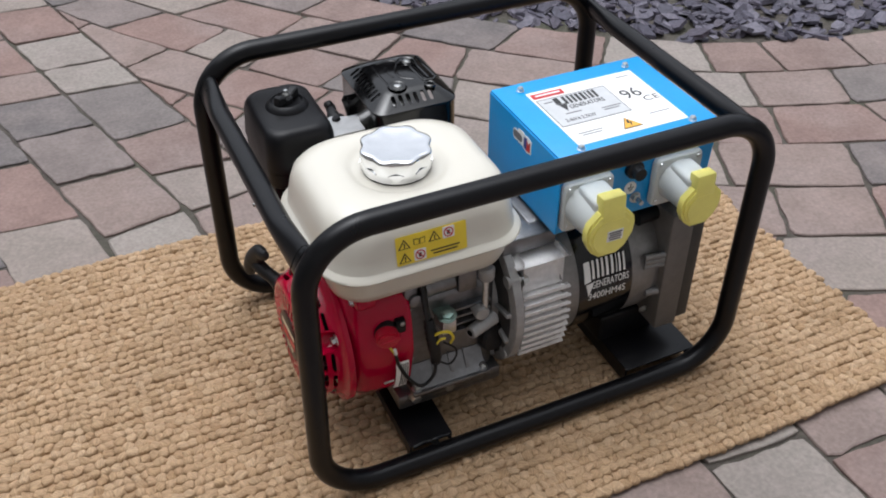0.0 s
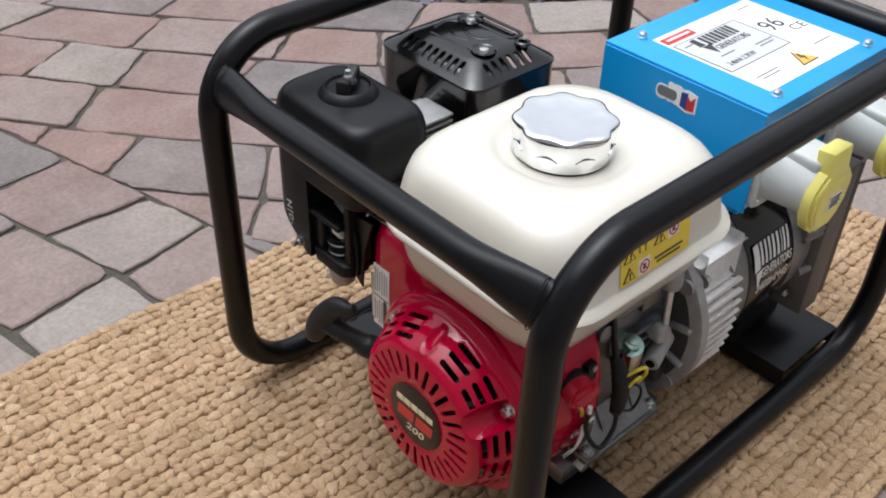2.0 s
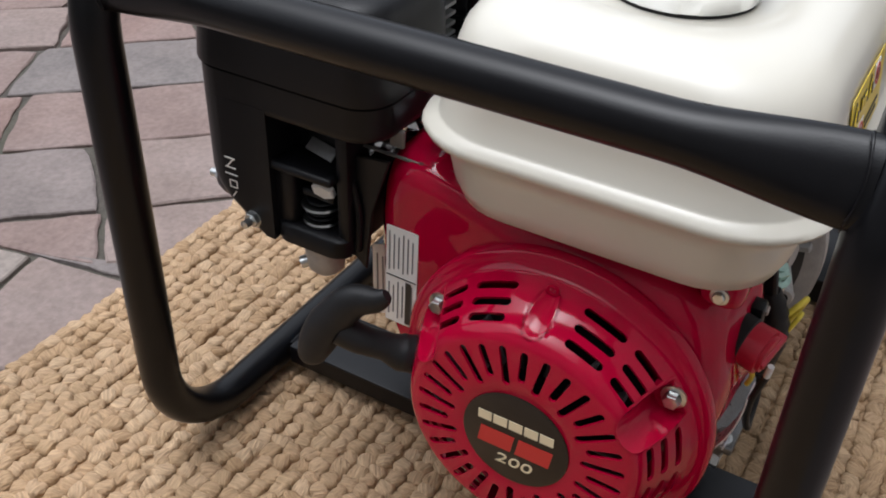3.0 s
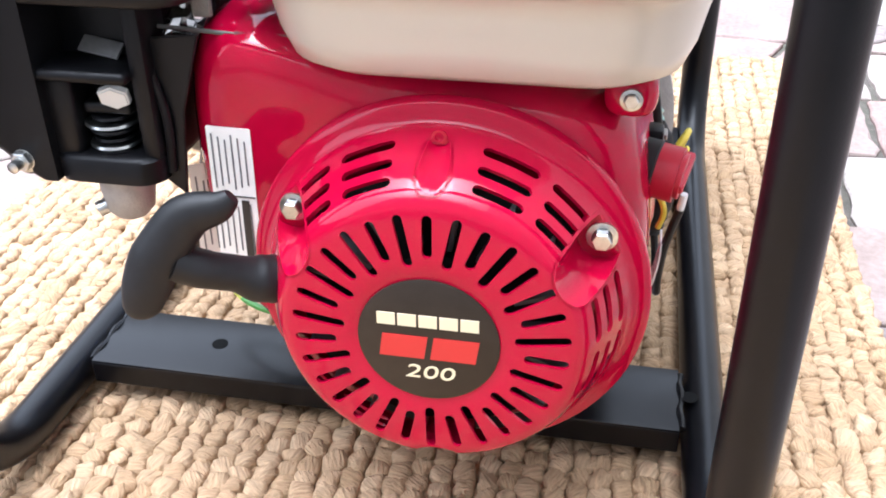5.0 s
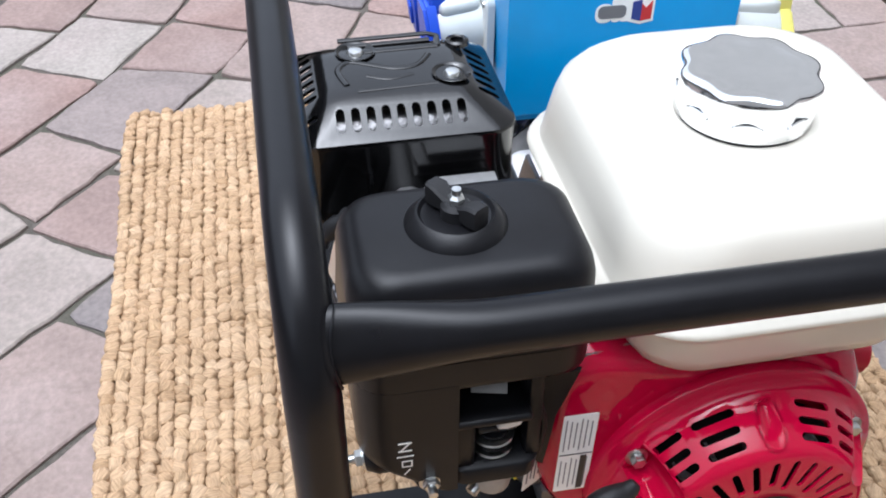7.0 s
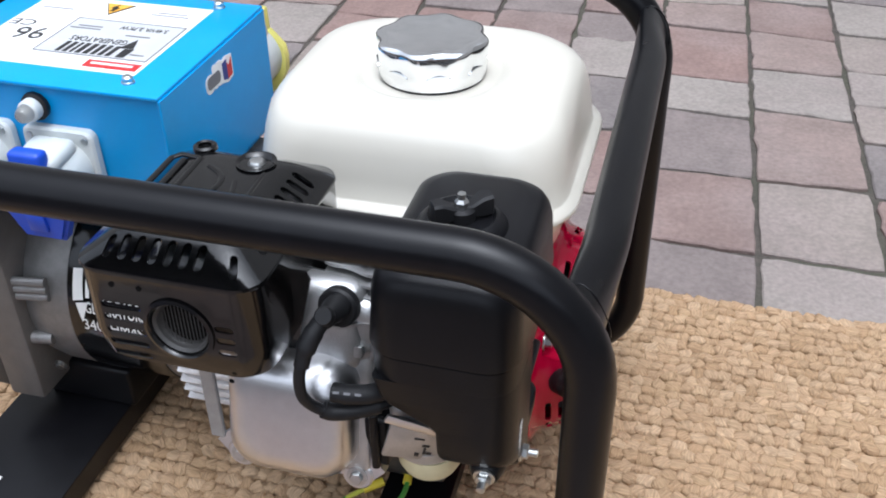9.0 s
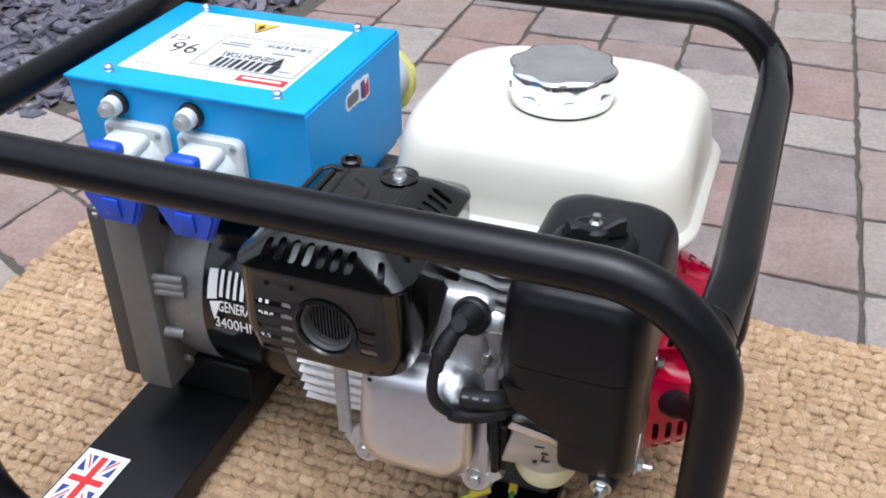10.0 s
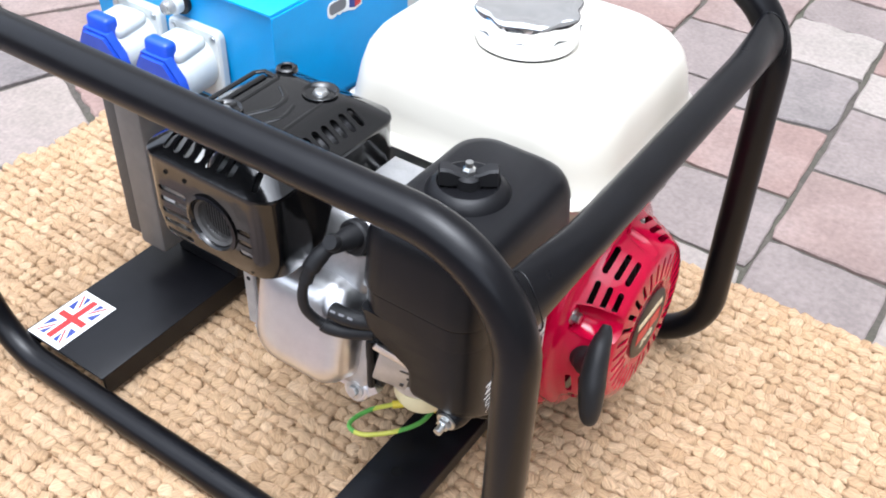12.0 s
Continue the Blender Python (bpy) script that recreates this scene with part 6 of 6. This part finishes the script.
el = part("oil_sticker", merge(flat(0.0145, 0.0155, el_m, -0.0165, -0.0015, r=0.006), flat(0.0075, 0.0205, el_m, -0.0072, 0.001, r=0.003, lift=0.00045), flat(0.0115, 0.0205, el_m, 0.0005, 0.001, r=0.004, lift=0.0005), poly([(0.003, -0.0095), (0.013, -0.0125), (0.0235, -0.0105), (0.0235, 0.0085), (0.013, 0.0105), (0.003, 0.0085)], el_m, lift=0.00055)), M_LABEL, cb, "small white-edged sticker with navy and red shapes", smooth=0)
EP = el_m @ Matrix.Translation((0, 0, 0.0006))
part("mark_shape", flat(0.0225, 0.0105, EP, -0.0105, -0.0005, r=0.004), M_GREYINK, el, smooth=0)
part("mark_shape", poly([(0.0055, -0.0075), (0.013, -0.0098), (0.013, 0.0078), (0.0055, 0.0066)], EP), M_BLUEINK, el, smooth=0)
part("mark_shape", poly([(0.013, -0.0098), (0.0215, -0.0085), (0.0215, 0.0065), (0.0165, 0.001), (0.013, 0.005)], EP), M_REDINK, el, smooth=0)


def socket_16a(x, z, f=1.0):
    """Grey outlet with a hinged yellow cap, on the -y side."""
    y = BY0 + 0.004
    s = part("socket", loft([[(x + a, y - d, z + b) for a, b in rounded_rect(w, w, 0.008, 4)] for d, w in ((0, 0.071), (0.006, 0.071), (0.009, 0.067))]), M_GREYP, cb, "pale grey industrial outlet with yellow cap")
    tm = Matrix.Translation((x, y - 0.008, z)) @ pose(0, 0, 0, 2, 0, 0)
    part("barrel", moved(lathe([(0.031 * f, 0), (0.0295 * f, 0.01), (0.0270 * f, 0.042), (0.0280 * f, 0.045), (0, 0.045)], (0, 0, 0), (0, -1, 0), 40), tm), M_GREYP, s)
    half = [(0.0165, 0.0250), (0.0290, 0.0120), (0.0312, 0.0020), (0.0305, -0.0110), (0.0225, -0.0270), (0.0110, -0.0365)]
    rim = [(f * a, f * b) for a, b in half[::-1] + [(-a, b) for a, b in half]]      # broad at mid height, blunt below
    cm = tm @ on_face((0, -0.044, -0.002), (1, 0, 0), (0, 0, 1))
    capb = extrude_outline(rim, 0.012, cm, 0.003)
    c = part("cap", capb, M_YELLOW, s, "yellow hinged cap")
    part("cap_hinge", moved(box(-0.0150 * f, 0.0150 * f, -0.010, 0.008, 0.010 * f, 0.0430 * f, 0.003, 2), tm @ Matrix.Translation((0, -0.049, 0)) @ pose(0, 0, 0, -7, 0, 0)), M_YELLOW, c)
    part("cap_plinth", extrude_outline([(0.8 * a, 0.8 * b - 0.003) for a, b in rim], 0.0016, cm @ Matrix.Translation((0, 0, 0.012)), 0.0012), M_YELLOW, c)
    part("hinge_block", moved(box(-0.0175 * f, 0.0175 * f, -0.045, 0.0, 0.012, 0.0315 * f, 0.005, 3), tm), M_GREYP, s)
    if x < 0.15:
        lm = cm @ Matrix.Translation((0.004, -0.006, 0.0138))
        l = part("rating_label", flat(0.022, 0.016, lm), M_LABEL, c, smooth=0)
        for k in range(4):
            part("text_line", flat(0.018 - 0.003 * (k % 2), 0.0014, lm @ Matrix.Translation((0, 0.005 - 0.0034 * k, 0.0005))), M_INK, l, smooth=0)
    for a in (-1, 1):
        for b in (-1, 1):
            part("screw", lathe([(0, 0), (0.0035, 0), (0.003, 0.0016), (0, 0.0016)], (x + a * 0.028, y - 0.009, z + b * 0.028), (0, -1, 0), 12), M_ZINC, s)


def socket_13a(x, z):
    """Pale grey outlet with a blue spring flap, on the +y side."""
    y = BY1 - 0.006
    s = part("socket", loft([[(x + a, y + d, z + b) for a, b in rounded_rect(w, h, 0.007, 4)] for d, w, h in ((0, 0.062, 0.066), (0.006, 0.062, 0.066), (0.008, 0.059, 0.063))]), M_GREYP, cb, "pale grey outlet with blue hinged cap")
    tm = Matrix.Translation((x, y + 0.006, z)) @ pose(0, 0, 0, -6, 0, 0)
    part("barrel", moved(lathe([(0.027, 0), (0.026, 0.012), (0.0245, 0.040), (0, 0.040)], (0, 0, 0), (0, 1, 0), 36), tm), M_GREYP, s)
    part("hinge_block", moved(box(-0.0185, 0.0185, 0.0, 0.036, 0.016, 0.030, 0.006, 3), tm), M_GREYP, s)
    cm = tm @ on_face((0, 0.038, 0.0), (-1, 0, 0), (0, 0, 1))
    outline = [(-0.0145, 0.028), (0.0145, 0.028), (0.0265, 0.010), (0.0285, -0.010), (0.017, -0.036), (-0.017, -0.036), (-0.0285, -0.010), (-0.0265, 0.010)]
    c = part("cap", extrude_outline(outline, 0.011, cm, 0.003), M_BLUEP, s, "blue hinged cap")
    part("cap_hinge", moved(box(-0.0140, 0.0140, 0.0, 0.014, -0.012, 0.028, 0.004, 3), tm @ Matrix.Translation((0, 0.032, 0.010)) @ pose(0, 0, 0, 9, 0, 0)), M_BLUEP, c)
    part("cap_ridge", moved(box(-0.008, 0.008, -0.026, -0.008, 0.011, 0.0135, 0.001, 2), cm), M_BLUEP, c)
    for a in (-1, 1):
        part("screw", lathe([(0, 0), (0.0032, 0), (0.0028, 0.0015), (0, 0.0015)], (x + a * 0.024, y + 0.0078, z + 0.026), (0, 1, 0), 12), M_ZINC, s)


def breaker_button(x, z):
    """Reset button under a clear domed boot."""
    y = BY1 - 0.0045
    b = part("reset_button", lathe([(0, 0), (0.0115, 0), (0.0115, 0.004), (0.0095, 0.0055), (0, 0.0055)], (x, y, z), (0, 1, 0), 12), M_RUBBER, cb, "reset button with clear domed boot")
    part("collar", lathe([(0, 0.005), (0.0088, 0.005), (0.0088, 0.012), (0.0075, 0.0135), (0, 0.0135)], (x, y, z), (0, 1, 0), 24), M_GREYP, b)
    part("dome", lathe([(0.0068, 0.0135), (0.0066, 0.018), (0.005, 0.0215), (0, 0.023)], (x, y, z), (0, 1, 0.0), 24, close=False), M_LAMP, b)


socket_16a(0.0865, 0.3165, 1.08)
socket_16a(0.2185, 0.3165, 0.94)
for x in (0.155, 0.2285):
    breaker_button(x, 0.3655)
for x in (0.140, 0.2130):
    socket_13a(x, 0.3165)
brk = part("breaker_button", lathe([(0, 0), (0.0125, 0), (0.0125, 0.006), (0.0085, 0.008), (0.0085, 0.018), (0, 0.018)], (0.154, BY0 + 0.004, 0.345), (0, -1, 0), 24), M_RUBBER, cb, "black push button breaker")
er_m = on_face((0.1545, BY0 + 0.0052, 0.3145), (1, 0, 0), (0, 0.04, 1))
erd = part("earth_sticker", merge(extrude_outline([(0.009 * math.cos(k * math.pi / 12), 0.009 * math.sin(k * math.pi / 12)) for k in range(24)], 0.0006, er_m)), M_LABEL, cb, "round white earth symbol sticker", smooth=0)
for w, y in ((0.009, 0.0005), (0.006, -0.002), (0.003, -0.0045)):
    part("earth_mark", flat(w, 0.001, er_m @ Matrix.Translation((0, 0, 0.0007)), 0, y), M_INK, erd, smooth=0)
part("earth_mark", flat(0.001, 0.006, er_m @ Matrix.Translation((0, 0, 0.0007)), 0, 0.0035), M_INK, erd, smooth=0)
part("earth_stud", hex_bolt((0.165, BY0 + 0.007, 0.296), (0, -1, 0), 0.006, 0.006, 0.008, stub=0.01), M_ZINC, cb)

# earth strap between engine and channel
ew = part("earth_wire", tube(smooth_path([(-0.143, 0.056, 0.060), (-0.143, 0.078, 0.061), (-0.130, 0.100, 0.060), (-0.108, 0.118, 0.058), (-0.092, 0.118, 0.056), (-0.088, 0.108, 0.056), (-0.096, 0.090, 0.058), (-0.110, 0.075, 0.060)], 8), 0.0022, 10), M_EARTH, gen, "green and yellow earth strap")
for a, b in (((-0.141, 0.042, 0.062), (-0.143, 0.060, 0.060)), ((-0.123, 0.064, 0.061), (-0.109, 0.076, 0.060))):
    part("crimp_sleeve", rod(a, b, 0.0038, 12), M_YWIRE, ew)

# ---- paving: single stones, laid last ----
def stone(name, corners, parent, rng, joint=0.0036):
    """One riven sett over a quad of four ground points, with worn, slightly wavy arrises."""
    c = sum((Vector(p) for p in corners), Vector((0, 0))) / len(corners)
    ring = []
    n = len(corners)
    for k in range(n):
        a, b = Vector(corners[k]), Vector(corners[(k + 1) % n])
        for s in range(7):
            ring.append(a.lerp(b, s / 7) if s else a.lerp(c, 0.03))
    def inset(p, d):
        v = c - p
        return p + v.normalized() * d * (1.15 if v.length > 0.08 else 1)
    tilt = Vector((rng.gauss(0, 0.006), rng.gauss(0, 0.006)))
    lift = rng.gauss(0, 0.0008)
    def h(p):
        return Z_PAVE + lift + tilt.dot(p - c)
    o1 = [inset(p, joint + rng.gauss(0, 0.0013)) for p in ring]
    o2 = [inset(p, 0.0014 + rng.uniform(0, 0.0016)) for p in o1]
    bm = bmesh.new()
    lows = [bm.verts.new((p.x - c.x, p.y - c.y, -0.03)) for p in o1]
    mids = [bm.verts.new((p.x - c.x, p.y - c.y, h(p) - Z_PAVE - 0.0017)) for p in o1]
    tops = [bm.verts.new((p.x - c.x, p.y - c.y, h(p) - Z_PAVE + rng.gauss(0, 0.0005))) for p in o2]
    m = len(ring)
    for a, b in ((lows, mids), (mids, tops)):
        for k in range(m):
            bm.faces.new((a[k], a[(k + 1) % m], b[(k + 1) % m], b[k]))
    ctr = bm.verts.new((0, 0, lift + rng.gauss(0, 0.0006)))
    for k in range(m):
        bm.faces.new((tops[k], tops[(k + 1) % m], ctr))
    ob = new(name, mesh_of(bm, name, M_STONE, 30))
    ob.parent = parent
    ob.location = (c.x, c.y, Z_PAVE)
    return ob


pavement = tagged(new("pavement"), "mixed pink, buff and grey riven sandstone setts", "paving", kind="structure")
PREC, FAR = random.Random(23), random.Random(41)


def ring_side(x, y):
    """True on the side of the curved courses, false on the side of the straight ones."""
    if y > 0.42:
        return x > -0.13 + course_x(y)
    if y > -0.36:
        return x > -0.13 + (0.42 - y) * 0.95
    return x > 0.61 + (-0.36 - y) * 0.9


def clipped(quad, keep):
    """The part of a convex outline on the kept side of the seam between the two kinds of courses."""
    out = []
    n = len(quad)
    for k in range(n):
        a, b = Vector(quad[k]), Vector(quad[(k + 1) % n])
        ia, ib = ring_side(*a) == keep, ring_side(*b) == keep
        if ia:
            out.append(a)
        if ia != ib:
            lo, hi = 0.0, 1.0
            for _ in range(20):
                mid = (lo + hi) / 2
                if (ring_side(*a.lerp(b, mid)) == keep) == ia:
                    lo = mid
                else:
                    hi = mid
            out.append(a.lerp(b, lo))
    if len(out) < 3:
        return None
    area = abs(sum(p.x * q.y - q.x * p.y for p, q in zip(out, out[1:] + out[:1]))) / 2
    short = min((p - q).length for p, q in zip(out, out[1:] + out[:1]))
    if area < 0.0016:
        return None
    if short < 0.012:
        out = [p for p, q in zip(out, out[1:] + out[:1]) if (p - q).length >= 0.012]
    return out if len(out) >= 3 else None


def lay(quad, keep, low=-1.3, rng=PREC):
    m = sum((Vector(p) for p in quad), Vector((0, 0))) / len(quad)
    if in_near_bed(m.x, m.y) or m.x < -1.3 or m.x > 1.75 or m.y > 1.95 or m.y < low or (-0.85 < m.x < 0.42 and -0.2 < m.y < 0.26):
        return False
    q = clipped(quad, keep)
    if q:
        stone("stone", [tuple(p) for p in q], pavement, rng)
    return True


# curved courses round the far slate bed
for k in range(16):
    ra, rb = SLATE_R + 0.148 * k, SLATE_R + 0.148 * (k + 1)
    phi = -32.0 + PREC.uniform(0, 4)
    ja = 0.0
    while phi < 100:
        wide = PREC.choice((0.15, 0.18, 0.2, 0.23, 0.26))
        dphi = math.degrees(wide / ((ra + rb) / 2))
        jb = PREC.gauss(0, 0.3)
        lay([ring_point(ra, phi - ja), ring_point(ra, phi + dphi - jb), ring_point(rb, phi + dphi + jb), ring_point(rb, phi + ja)], True)
        phi += dphi
        ja = jb

# straight courses, bending away behind the rug
for k in range(-8, 12):
    xa = -0.13 + 0.158 * k
    xb = xa + 0.158
    y = -1.6 + PREC.uniform(0, 0.15)
    ja = 0.0
    start = None
    while y < 1.9:
        ln = PREC.choice((0.13, 0.16, 0.165, 0.19, 0.22))
        jb = PREC.gauss(0, 0.005)
        laid = lay([Vector((xa + course_x(y - ja), y - ja)), Vector((xb + course_x(y + ja), y + ja)), Vector((xb + course_x(y + ln + jb), y + ln + jb)), Vector((xa + course_x(y + ln - jb), y + ln - jb))], False)
        if laid and start is None:
            start = (y, ja)
        y += ln
        ja = jb
    if start:
        y, ja = start                               # and on towards the house
        while y > -2.2:
            ln, jb = FAR.choice((0.13, 0.16, 0.165, 0.19, 0.22)), FAR.gauss(0, 0.005)
            lay([Vector((xa + course_x(y - ln - jb), y - ln - jb)), Vector((xb + course_x(y - ln + jb), y - ln + jb)), Vector((xb + course_x(y + ja), y + ja)), Vector((xa + course_x(y - ja), y - ja))], False, -2.3, FAR)
            y -= ln
            ja = jb
